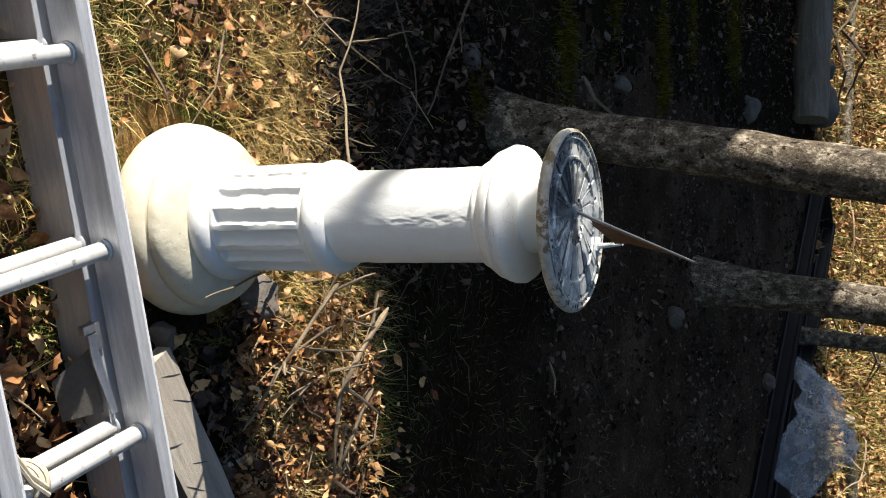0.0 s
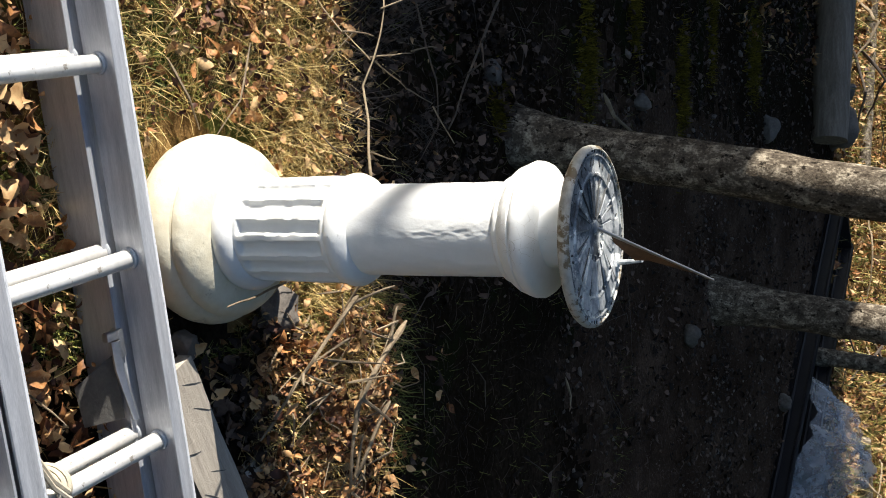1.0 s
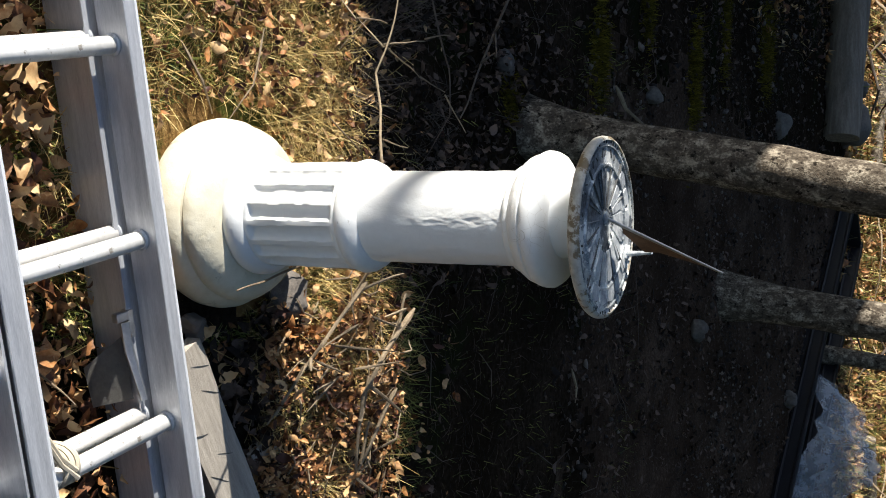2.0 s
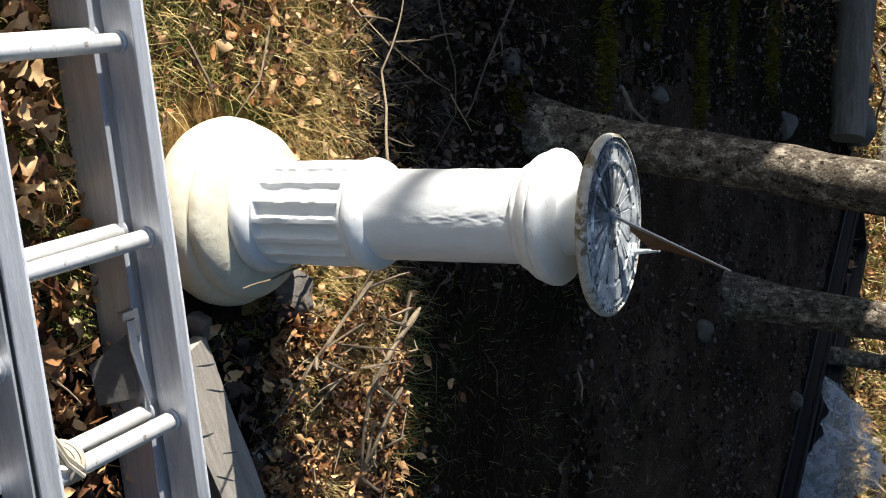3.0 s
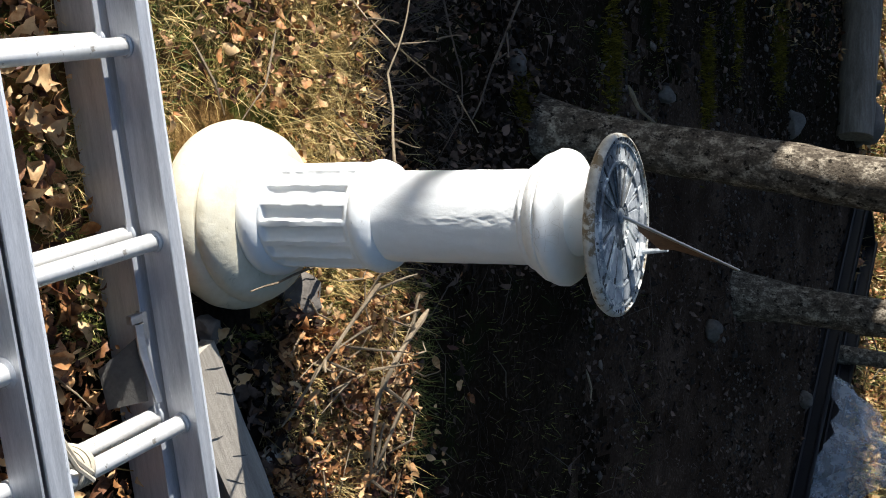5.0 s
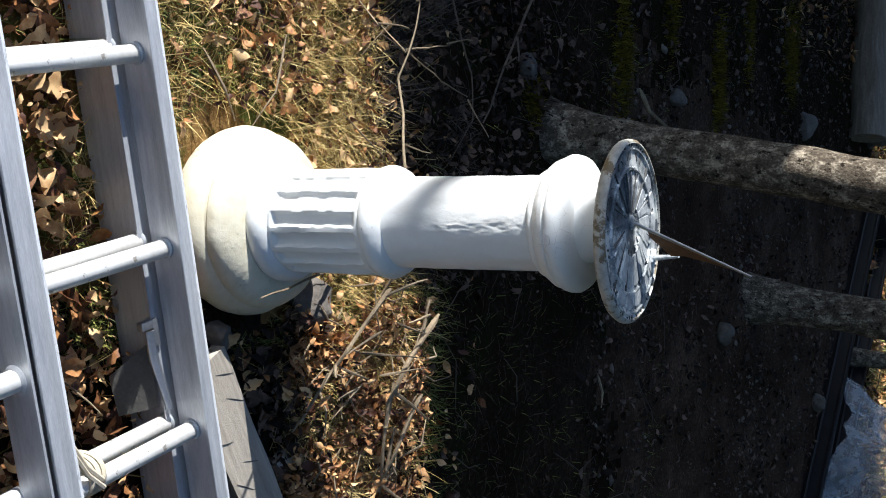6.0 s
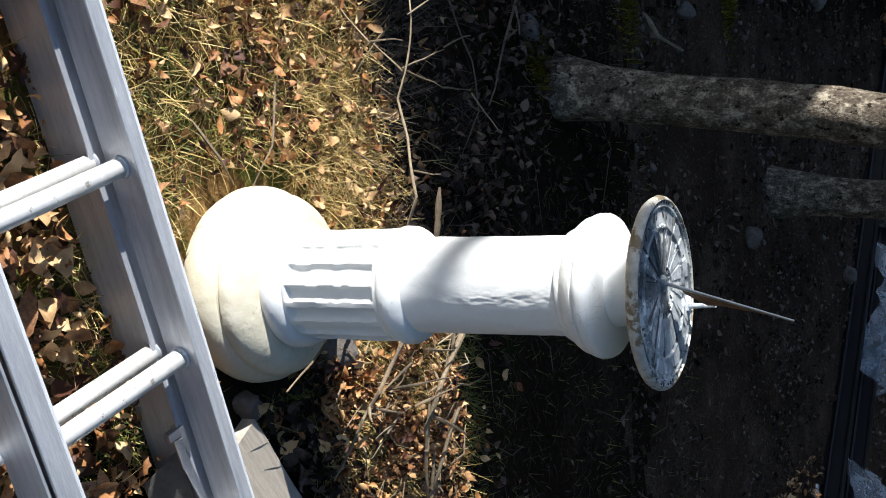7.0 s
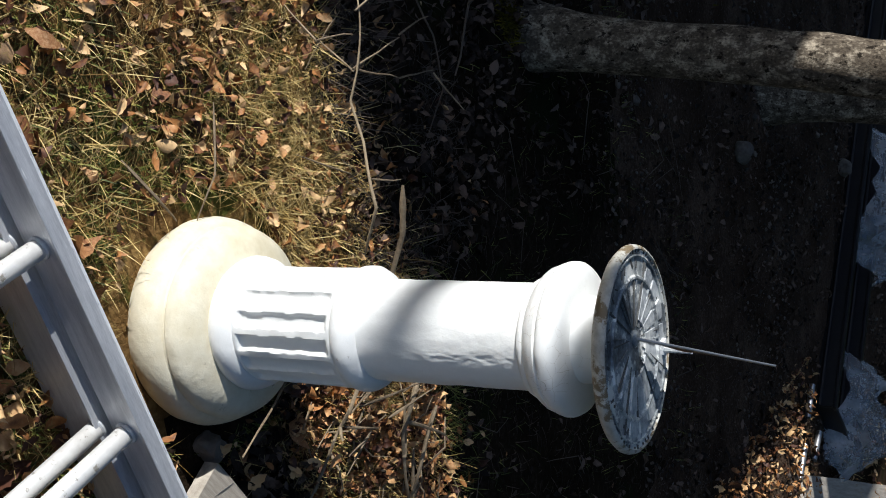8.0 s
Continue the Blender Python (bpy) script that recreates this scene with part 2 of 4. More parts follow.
def tube(points, radii, segs=8, bm=None, wobble=0.0, flat=1.0):
    """A tapering round rod along points."""
    bm = bm or bmesh.new()
    pts = [Vector(p) for p in points]
    if isinstance(radii, (int, float)):
        radii = [radii] * len(pts)
    rings = []
    side = None
    for i, p in enumerate(pts):
        d = (pts[min(i + 1, len(pts) - 1)] - pts[max(i - 1, 0)]).normalized()
        if side is None:
            side = d.orthogonal().normalized()
        side = (side - d * side.dot(d)).normalized()
        up = d.cross(side)
        ring = []
        for k in range(segs):
            a = 2 * math.pi * k / segs
            r = radii[i] * (1 + wobble * noise.noise(p * 9 + Vector((math.cos(a), math.sin(a), 0)) * 1.3))
            ring.append(bm.verts.new(p + side * (r * math.cos(a)) + up * (r * flat * math.sin(a))))
        rings.append(ring)
    for a, b in zip(rings, rings[1:]):
        for k in range(segs):
            bm.faces.new((a[k], a[(k + 1) % segs], b[(k + 1) % segs], b[k]))
    bm.faces.new(rings[0][::-1])
    bm.faces.new(rings[-1])
    return bm


def box(size, at=(0, 0, 0), bevel=0.0, bm=None, segs=2):
    bm = bm or bmesh.new()
    got = bmesh.ops.create_cube(bm, size=1.0, matrix=Matrix.Translation(at) @ Matrix.Diagonal((*size, 1)))
    if bevel:
        edges = list({e for v in got["verts"] for e in v.link_edges})
        bmesh.ops.bevel(bm, geom=edges, offset=bevel, segments=segs, affect="EDGES", profile=0.6)
    return bm


def prism(outline, x0, x1, bm=None):
    """An outline in (y, z) drawn out along x."""
    bm = bm or bmesh.new()
    a = [bm.verts.new((x0, y, z)) for y, z in outline]
    b = [bm.verts.new((x1, y, z)) for y, z in outline]
    n = len(outline)
    for k in range(n):
        bm.faces.new((a[k], a[(k + 1) % n], b[(k + 1) % n], b[k]))
    bm.faces.new(a[::-1])
    bm.faces.new(b)
    return bm


def rock(size, seed, bm=None, rough=0.35, subdiv=3):
    bm = bm or bmesh.new()
    bmesh.ops.create_icosphere(bm, subdivisions=subdiv, radius=0.5)
    o = Vector((seed * 3.7, seed * 1.9, seed * 5.3))
    for v in bm.verts:
        k = 1 + rough * noise.noise(v.co * 2.1 + o) + 0.12 * noise.noise(v.co * 6 + o)
        v.co = Vector((v.co.x * size[0], v.co.y * size[1], max(v.co.z, -0.32) * size[2])) * k
    return bm


def wavy(points, n, amp, seed):
    """More points along a line, wandering a little."""
    pts = [Vector(p) for p in points]
    out = []
    for a, b in zip(pts, pts[1:]):
        for k in range(n):
            p = a.lerp(b, k / n)
            out.append(p + Vector((noise.noise(p * 7 + Vector((seed, 0, 0))), noise.noise(p * 7 + Vector((0, seed, 3))), 0.4 * noise.noise(p * 7 + Vector((5, 0, seed))))) * amp)
    return out + [pts[-1]]


# ---------------------------------------------------------------- ground
def fall(y):
    return -0.022 * max(0.0, min(y - 2.0, 5.0)) - 0.006 * max(0.0, min(y - 7.0, 30.0))


def zg(x, y):
    bump = 0.020 * noise.noise(Vector((x * 3.1, y * 3.1, 0))) + 0.055 * noise.noise(Vector((x * 0.7, y * 0.7, 4)))
    calm = min(1.0, max(0.0, (math.hypot(x, y - 1.4) - 0.45) / 0.8))
    return fall(y) + bump * calm + 0.006 * noise.noise(Vector((x * 14, y * 14, 9)))


def axis(a, b, step, reach):
    near = list(np.arange(a, b + 1e-6, step))
    out, s, lo, hi = [], step, a, b
    while hi < reach:
        s *= 1.35
        lo, hi = lo - s, hi + s
        out.append((lo, hi))
    return [p[0] for p in out[::-1]] + near + [p[1] for p in out]


def ground_sheet():
    xs, ys = axis(-2.2, 2.8, 0.035, 900), axis(0.3, 10.5, 0.035, 900)
    verts = [(x, y, zg(x, y)) for y in ys for x in xs]
    n = len(xs)
    faces = [(j * n + i, j * n + i + 1, (j + 1) * n + i + 1, (j + 1) * n + i) for j in range(len(ys) - 1) for i in range(n - 1)]
    me = bpy.data.meshes.new("ground")
    me.from_pydata(verts, [], faces)
    me.polygons.foreach_set("use_smooth", [True] * len(faces))
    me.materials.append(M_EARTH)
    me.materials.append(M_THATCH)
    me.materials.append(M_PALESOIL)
    # dark soil under the shade; thatch past 9.3 brightens the sunlit strip
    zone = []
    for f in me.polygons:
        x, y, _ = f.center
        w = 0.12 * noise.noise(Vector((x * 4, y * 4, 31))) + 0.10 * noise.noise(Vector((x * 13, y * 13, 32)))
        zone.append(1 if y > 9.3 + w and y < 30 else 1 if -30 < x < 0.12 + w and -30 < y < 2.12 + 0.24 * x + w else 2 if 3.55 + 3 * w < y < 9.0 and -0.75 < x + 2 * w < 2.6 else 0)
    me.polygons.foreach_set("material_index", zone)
    return tagged(new("ground", me), "uneven brown forest soil with moss patches and litter", "ground", kind="structure")


ground = ground_sheet()


def sky_blocking_woods():
    """Unseen plain dark woods wall, added ahead to close the place and cut skylight."""
    bm = bmesh.new()
    ring = []
    for i in range(121):
        a = radians(-40 + 155 * i / 120)
        r = 22 + 2.5 * noise.noise(Vector((math.cos(a) * 6, math.sin(a) * 6, 1)))
        h = 23 + 6 * noise.noise(Vector((math.cos(a) * 14, math.sin(a) * 14, 5)))
        ring.append([bm.verts.new((r * math.cos(a), 2 + r * math.sin(a), z)) for z in (-1.0, h * 0.5, h)])
    for p, q in zip(ring, ring[1:]):
        for k in range(2):
            bm.faces.new((p[k], q[k], q[k + 1], p[k + 1]))
    bmesh.ops.solidify(bm, geom=bm.faces[:], thickness=0.3)
    single("backdrop", bm, M_WOODS, "unseen dark woods wall added to cut the skylight", "woods", kind="structure")


sky_blocking_woods()

# ---------------------------------------------------------------- added unseen to cast shade: a shed beside the view, a bare tree before it
def build_shade_shed():
    shed = thing("shed", "unseen board shed added to cast the long shade", "shed", (-4.0, 1.21, 0))
    # wall heights are set by where the shade has to end
    L, W, H = 6.95, 3.0, 2.005
    rise = 0.045
    for k in range(26):
        w = L / 26
        h = H + rise * (k + 0.5) * w if (k + 0.5) * w < 3.5 else 2.68
        part("board", box((0.03, w - 0.006, h + 0.1), (0, (k + 0.5) * w, h / 2 - 0.05), 0.003), M_SHED, shed)
    part("back_wall", box((0.05, L, H + 0.1), (-W, L / 2, H / 2 - 0.05)), M_SHED, shed)
    for y in (0.03, L - 0.03):
        part("end_wall", box((W - 0.1, 0.05, H + 0.1), (-W / 2, y, H / 2 - 0.05)), M_SHED, shed)
    roof = part("roof", box((W + 0.3, L + 0.1, 0.06), (-W / 2, L / 2, 0), 0.01), M_ROOF, shed)
    roof.matrix_local = pose(0, 0, H + 0.04, math.degrees(math.atan(rise)), 0, 0)
    part("upper_roof", box((W + 0.3, L - 3.5, 0.06), (-W / 2, 3.5 + (L - 3.5) / 2, 2.72), 0.01), M_ROOF, shed)


build_shade_shed()


def build_shadow_tree():
    """Unseen leafless tree, added so its limbs lie between the sun and the pedestal."""
    along = Vector((math.cos(radians(SUN_AZ)), math.sin(radians(SUN_AZ)), 0))
    across = Vector((along.y, -along.x, 0))

    def at(u, v, d=4.0):
        return across * u - along * (d - 0.5) + Vector((0, 0, v + (d - 0.5) * math.tan(radians(SUN_EL))))
    tree = thing("shadow_tree", "unseen leafless tree added to cast limb shadows", "tree")
    part("trunk", tube([at(-0.42, -1.45), at(-0.43, -0.5), at(-0.47, 0.15), at(-0.70, 0.52), at(-0.80, 0.9), at(-0.79, 1.6), at(-0.80, 3.0)], [0.11, 0.09, 0.08, 0.075, 0.07, 0.06, 0.03], 10, wobble=0.15), M_BARK, tree)
    part("limb", tube([at(-0.80, 1.55), at(-1.0, 1.50), at(-1.25, 1.40), at(-1.40, 1.16), at(-1.465, 0.98), at(-1.49, 0.86)], [0.05, 0.08, 0.095, 0.095, 0.09, 0.082], 8, wobble=0.12), M_BARK, tree)
    part("limb", tube([at(-0.80, 0.55), at(-1.0, 0.53, 4.6), at(-1.2, 0.52, 5.5), at(-1.30, 0.53, 7.5), at(-1.49, 0.56, 7.5), at(-1.577, 0.575, 7.5), at(-1.85, 0.63, 7.5)], [0.040, 0.040, 0.040, 0.040, 0.038, 0.036, 0.015], 8, wobble=0.12), M_BARK, tree)
    # twigs added only to dapple the sunlit litter
    for k, (u0, v0, u1, v1) in enumerate(((-1.80, 0.62, -1.92, 0.24), (-1.84, 0.62, -2.05, 0.30), (-1.70, 0.60, -1.80, 0.30), (-1.84, 0.45, -2.15, 0.42), (-1.78, 0.36, -2.1, 0.22))):
        part("twig", tube(wavy([at(u0, v0, 7.4), at(u1, v1, 7.2)], 6, 0.04, k), [0.016, 0.015, 0.014, 0.013, 0.012, 0.010, 0.006], 5), M_BARK, tree)
    for k in range(14):
        a = at(-0.80, 1.7 + 0.09 * k)
        part("branch", tube(wavy([a, a + Vector((rng.uniform(-1, 1), rng.uniform(-1, 1), rng.uniform(0.5, 1.0)))], 6, 0.12, k), [0.02 - 0.0025 * i for i in range(7)], 5), M_BARK, tree)


build_shadow_tree()


# ---------------------------------------------------------------- pedestal and sundial
PX, PY = -0.055, 1.585


def build_pedestal():
    ped = thing("sundial_pedestal", "white painted classical garden pedestal with fluted drum", "pedestal", (PX, PY, 0))

    def rough(r, z, a):
        return r + 0.0012 * noise.noise(Vector((math.cos(a) * 4, math.sin(a) * 4, z * 30)))
    part("base", lathe([(0.160, -0.02), (0.170, 0.0), (0.1765, 0.016), (0.1785, 0.033), (0.1755, 0.051), (0.168, 0.064), (0.1620, 0.0675), (0.1605, 0.0715), (0.1635, 0.0755),
                        (0.1630, 0.083), (0.1585, 0.092), (0.149, 0.101), (0.136, 0.1085), (0.123, 0.1130), (0.113, 0.1150), (0.103, 0.1160)], 96, rough),
         M_BASEPAINT, ped, "yellowed cracked paint on a moulded base")
    part("lower_bead", lathe([(0.103, 0.110), (0.1085, 0.1150), (0.1115, 0.1225), (0.1110, 0.1325), (0.106, 0.1425), (0.098, 0.149), (0.092, 0.152)], 96, rough), M_PAINT, ped)

    def flute(r, z, a):
        k = (a / (2 * math.pi) * 16 + 0.5) % 1.0
        end = min(1.0, max(0.0, (z - 0.1575) / 0.008)) * min(1.0, max(0.0, (0.338 - z) / 0.008))
        groove = max(0.0, 1 - ((k - 0.5 + 0.05 * noise.noise(Vector((a * 9, 0, z * 40)))) / 0.35) ** 2)
        return rough(r, z, a) - 0.0085 * math.sqrt(groove) * end
    part("fluted_drum", lathe([(0.093, 0.147), (0.0945, 0.154)] + [(0.0945, 0.154 + i * 0.0027) for i in range(1, 70)] + [(0.094, 0.345)], 320, flute), M_PAINT, ped)
    part("upper_bead", lathe([(0.092, 0.342), (0.096, 0.346), (0.0985, 0.353), (0.098, 0.362), (0.094, 0.370), (0.087, 0.377), (0.0785, 0.381)], 96, rough), M_PAINT, ped)

    def worn(r, z, a):
        """Blistered paint in a streak down the weather side."""
        d = (a + math.pi / 2 - 0.12 + math.pi) % (2 * math.pi) - math.pi
        streak = math.exp(-(d / 0.11) ** 2) * min(1.0, max(0.0, (z - 0.43) / 0.08)) + 0.10
        return rough(r, z, a) + 0.0010 * streak * noise.noise(Vector((math.cos(a) * 30, math.sin(a) * 30, z * 75)))
    part("shaft", lathe([(0.0785 - 0.0017 * i / 70, 0.378 + 0.004 * i) for i in range(71)], 240, worn), M_PAINT, ped)
    part("capital", lathe([(0.0765, 0.6500), (0.0845, 0.6535), (0.0872, 0.6585), (0.0865, 0.6630), (0.0885, 0.6650), (0.0960, 0.6710), (0.1025, 0.6800), (0.1045, 0.6870), (0.1028, 0.6895),
                           (0.1070, 0.6925), (0.1090, 0.6990), (0.1085, 0.7070), (0.1050, 0.7130), (0.0975, 0.7175), (0.0880, 0.7210), (0.0640, 0.7225)], 96, rough), M_PAINT, ped)
    part("top_block", lathe([(0.062, 0.718), (0.058, 0.745), (0.058, 0.776)], 48, rough), M_PAINT, ped)
    return ped


build_pedestal()


def build_dial():
    Z = 0.766
    dial = thing("sundial", "weathered grey-green cast metal sundial plate", "sundial", (PX + 0.011, PY + 0.004, Z))
    dial.matrix_world = dial.matrix_world @ pose(0, 0, 0.003, -3.0, 0, 0)
    R = 0.141

    def worn(r, z, a):
        return r + (0.0010 * noise.noise(Vector((math.cos(a) * 7, math.sin(a) * 7, z * 50))) if r > 0.01 else 0)
    part("plate", lathe([(0.060, 0.005), (0.118, 0.0065), (0.1355, 0.010), (0.1365, 0.0235), (0.131, 0.0222), (0.126, 0.0215), (0.101, 0.0210),
                         (0.0985, 0.0235), (0.0955, 0.0235), (0.093, 0.0205), (0.06, 0.0195), (0.03, 0.0195), (0.002, 0.0200)], 128, worn), M_DIAL, dial)
    part("rim", lathe([(0.120, 0.0055), (0.131, 0.0055), (0.1380, 0.0085), (0.1412, 0.0125), (0.1425, 0.0170), (0.1415, 0.0225), (0.1385, 0.0258), (0.1362, 0.0262), (0.1352, 0.0225)], 128, worn, caps=False),
         M_RIM, dial, "pale chipped rolled rim")
    part("rim_ring", lathe([(0.1285, 0.0205), (0.1285, 0.0245), (0.1265, 0.0245), (0.1265, 0.0205)], 96, caps=False), M_DIAL, dial)
    HX = -0.014                                   # the hour lines meet beside the plate's middle
    hub = part("hub", lathe([(0.012, 0.018), (0.012, 0.022), (0.009, 0.0245), (0.003, 0.025)], 32), M_DIAL, dial)
    hub.location.x = HX

    def out_to(a, r):
        """The point on a circle of radius r round the plate's middle that lies in direction a from the hub."""
        b = HX * math.cos(a)
        k = -b + math.sqrt(b * b - HX * HX + r * r)
        return HX + k * math.cos(a), k * math.sin(a)
    for k in range(24):
        a = 2 * math.pi * (k + 0.5 + 0.3 * math.sin(k * 2.1)) / 24
        w = 0.0012 + 0.0009 * (math.sin(k * 3.7) ** 2)
        (x1, y1), (x2, y2), (x3, y3) = out_to(a, 0.030), out_to(a, 0.060), out_to(a, 0.094 if k % 3 else 0.122)
        part("hour_ray", tube([(x1, y1, 0.0203), (x2, y2, 0.0212), (x3, y3, 0.0216)], [0.0008, w * 0.8, w * 1.3], 6, flat=0.8), M_INK if k % 2 else M_DIAL, dial, "darkened hour line" if k % 2 else "")
    # raised pale fields between the hour lines, with a stepped outer tablet
    for k in range(9):
        a0, a1 = radians(-28 + 19 * k), radians(-28 + 19 * k + 14.5)
        for r0, r1, h in ((0.040, 0.090, 0.0018), (0.099, 0.123, 0.0026)):
            bm = bmesh.new()
            ring = [out_to(a0 + (a1 - a0) * i / 4, r1 - 0.004 * abs(i - 2) / 2) for i in range(5)] + [out_to(a1 - (a1 - a0) * i / 2, r0) for i in range(3)]
            low = [bm.verts.new((x, y, 0.0195)) for x, y in ring]
            top = [bm.verts.new((x * 0.985, y * 0.985, 0.0206 + h)) for x, y in ring]
            for i in range(8):
                bm.faces.new((low[i], low[(i + 1) % 8], top[(i + 1) % 8], top[i]))
            bm.faces.new(top)
            part("hour_field", bm, M_FIELD, dial, "whitish raised field", smooth=False)
    # worn chapter marks, no longer readable
    mark = mesh_of(box((0.010, 0.0042, 0.002), (0, 0, 0), 0.0006, segs=1), "hour_mark", M_INK)
    for k in range(48):
        a = 2 * math.pi * (k + 0.25 * math.sin(k * 5.3)) / 48
        if math.sin(k * 1.9) > 0.45:
            continue
        ob = new("hour_mark", mark)
        ob.parent = dial
        ob.matrix_local = Matrix.Rotation(a, 4, "Z") @ Matrix.Translation((0.1125 + 0.0022 * (k % 3), 0, 0.0216)) @ Matrix.Rotation(0.7 * math.sin(k * 7.7), 4, "Z") @ Matrix.Diagonal((0.5 + 0.5 * (k % 3), 0.45 + 0.2 * (k % 4), 0.8, 1))
    for k in range(72):
        a = 2 * math.pi * (k + 0.5) / 72
        if math.sin(k * 2.3) > 0.55:
            continue
        ob = new("minute_mark", mark)
        ob.parent = dial
        ob.matrix_local = Matrix.Rotation(a, 4, "Z") @ Matrix.Translation((0.1335, 0, 0.0237)) @ Matrix.Diagonal((0.5 + 0.2 * math.sin(k * 4.1), 0.55, 1, 1))
    # gnomon: a slanting style on a foot with an upright stay
    tip = pose(0, 0, 0, 3.0, 0, 0) @ Vector((0.065, 0.131, 0.172))
    foot = Vector((HX, 0.0, 0.022))
    gn = part("gnomon", tube([foot, foot.lerp(tip, 0.5), tip], [0.0036, 0.0030, 0.0024], 8, flat=0.65), M_STEEL, dial, "thin bare metal style")
    stay = Vector((0.040, 0.108, 0.02))
    bm = bmesh.new()
    end = Vector((0.036, 0.088, 0.060))
    vs = [bm.verts.new(p) for p in (foot.lerp(tip, 0.12), foot.lerp(tip, 0.93), foot.lerp(tip, 0.62).lerp(end, 0.6), end, foot.lerp(end, 0.45))]
    bm.faces.new(vs)
    bmesh.ops.solidify(bm, geom=bm.faces[:], thickness=0.002)
    part("web", bm, M_RUST, gn, "brown tarnished web under the style", smooth=False)
    part("stay", tube([(stay.x, stay.y, 0.018), (stay.x - 0.002, stay.y - 0.010, 0.045), end + Vector((0, 0, 0.012))], [0.0055, 0.0040, 0.0028], 8), M_FIELD, gn, "whitish corroded stay")
    part("foot", box((0.022, 0.016, 0.008), (stay.x - 0.004, stay.y, 0.024), 0.002), M_PAINT, gn)


build_dial()


# ---------------------------------------------------------------- ladders
LA = pose(-0.015, 1.245, 0.0, 0, 0, 14.1)
STEP = 0.305


def channel(z0, z1, y, depth, lip=0.0035, out=1):
    """C-shaped rail outline in (y, z): web at y, flanges reaching out by depth."""
    t = lip
    return [(y, z0), (y + out * depth, z0), (y + out * depth, z0 + t), (y + out * t, z0 + t), (y + out * t, z1 - t), (y + out * depth, z1 - t), (y + out * depth, z1), (y, z1)]


def rung_bm(y0, y1, z, r):
    pts = [(0, y0, z), (0, y0 + 0.002, z), (0, y1 - 0.002, z), (0, y1, z)]
    return tube(pts, [r * 0.9, r, r, r * 0.9], 20, flat=0.94)


def build_ladder():
    lad = thing("extension_ladder", "two-section aluminium extension ladder lying on the ground", "ladder", kind="")
    lad.matrix_world = LA
    x0, x1, W = -1.45, 2.3, 0.40
    low = part("lower_far_rail", prism(channel(0.012, 0.102, 0.0, 0.028), x0, x1), M_ALU, lad, smooth=False)
    part("lip", box((x1 - x0, 0.010, 0.004), ((x0 + x1) / 2, -0.004, 0.1025), 0.0012), M_ALU, low)
    part("upper_far_rail", prism(channel(0.110, 0.176, 0.012, 0.020), x0 + 0.1, x1, None), M_ALU, lad, smooth=False)
    part("upper_far_flange", box((x1 - x0 - 0.1, 0.024, 0.006), ((x0 + x1 + 0.1) / 2, 0.016, 0.1755), 0.0018), M_ALU, lad)
    # pale strips added along the flanges as their sunlit edges
    for y, z in ((0.0290, 0.1745), (-W + 0.1425, 0.1755)):
        part("sunlit_edge", box((x1 - x0 - 0.1, 0.0055, 0.0095), ((x0 + x1 + 0.1) / 2, y, z), 0.002), M_EDGE, lad, "rail edge coloured bright for the sun it catches")
    part("lower_near_rail", prism(channel(0.012, 0.102, -W, 0.028, out=-1), x0, x1), M_ALU, lad, smooth=False)
    part("upper_near_rail", prism(channel(0.106, 0.174, -W + 0.127, 0.016, out=-1), x0 + 0.1, x1), M_ALU, lad, smooth=False)
    part("upper_near_flange", box((x1 - x0 - 0.1, 0.034, 0.006), ((x0 + x1 + 0.1) / 2, -W + 0.124, 0.1765), 0.0018), M_ALU, lad)
    for k in range(-4, 7):
        for name, off, z, r in (("upper_rung", 0.0, 0.137, 0.0148), ("lower_rung", -0.012, 0.093, 0.0142)):
            ob = part(name, rung_bm(-W + (0.129 if off == 0 else 0.002), 0.012 if off == 0 else 0.002, z, r), M_RUNG, lad)
            ob.location.x = k * STEP + off + 0.020
            y = 0.009 if off == 0 else -0.001
            col = part("collar", lathe([(r * 1.22, -0.003), (r * 1.22, 0.0), (r * 1.05, 0.002)], 20), M_ALU, ob)
            col.matrix_local = pose(0, y, z, 90, 0, 0)
    # rung lock: bracket, slanting arm and rubbery flap
    lock = part("lock_bracket", box((0.046, 0.010, 0.020), (0.155, -0.006, 0.100), 0.002), M_STEEL, lad, "bright steel rung lock")
    part("lock_arm", tube([(0.150, -0.016, 0.104), (0.20, -0.012, 0.100), (0.285, -0.006, 0.112)], [0.0085, 0.008, 0.006], 8, flat=0.5), M_STEEL, lock)
    part("lock_claw", box((0.016, 0.030, 0.014), (0.140, -0.020, 0.102), 0.004), M_STEEL, lock)
    bm = bmesh.new()
    vs = [bm.verts.new(p) for p in ((0.175, -0.010, 0.088), (0.285, -0.006, 0.088), (0.290, -0.050, 0.040), (0.225, -0.045, 0.026))]
    bm.faces.new(vs)
    bmesh.ops.solidify(bm, geom=bm.faces[:], thickness=0.008)
    part("lock_flap", bm, M_RUBBER, lock, "dull grey flap")
    for k, x in enumerate((0.0, 0.31, 0.60)):
        part("rivet", lathe([(0.006, 0.0), (0.005, 0.003), (0.001, 0.004)], 12), M_STEEL, lad).matrix_local = pose(x + 0.04, -0.001, 0.03, 90, 0, 0)
    return lad


build_ladder()


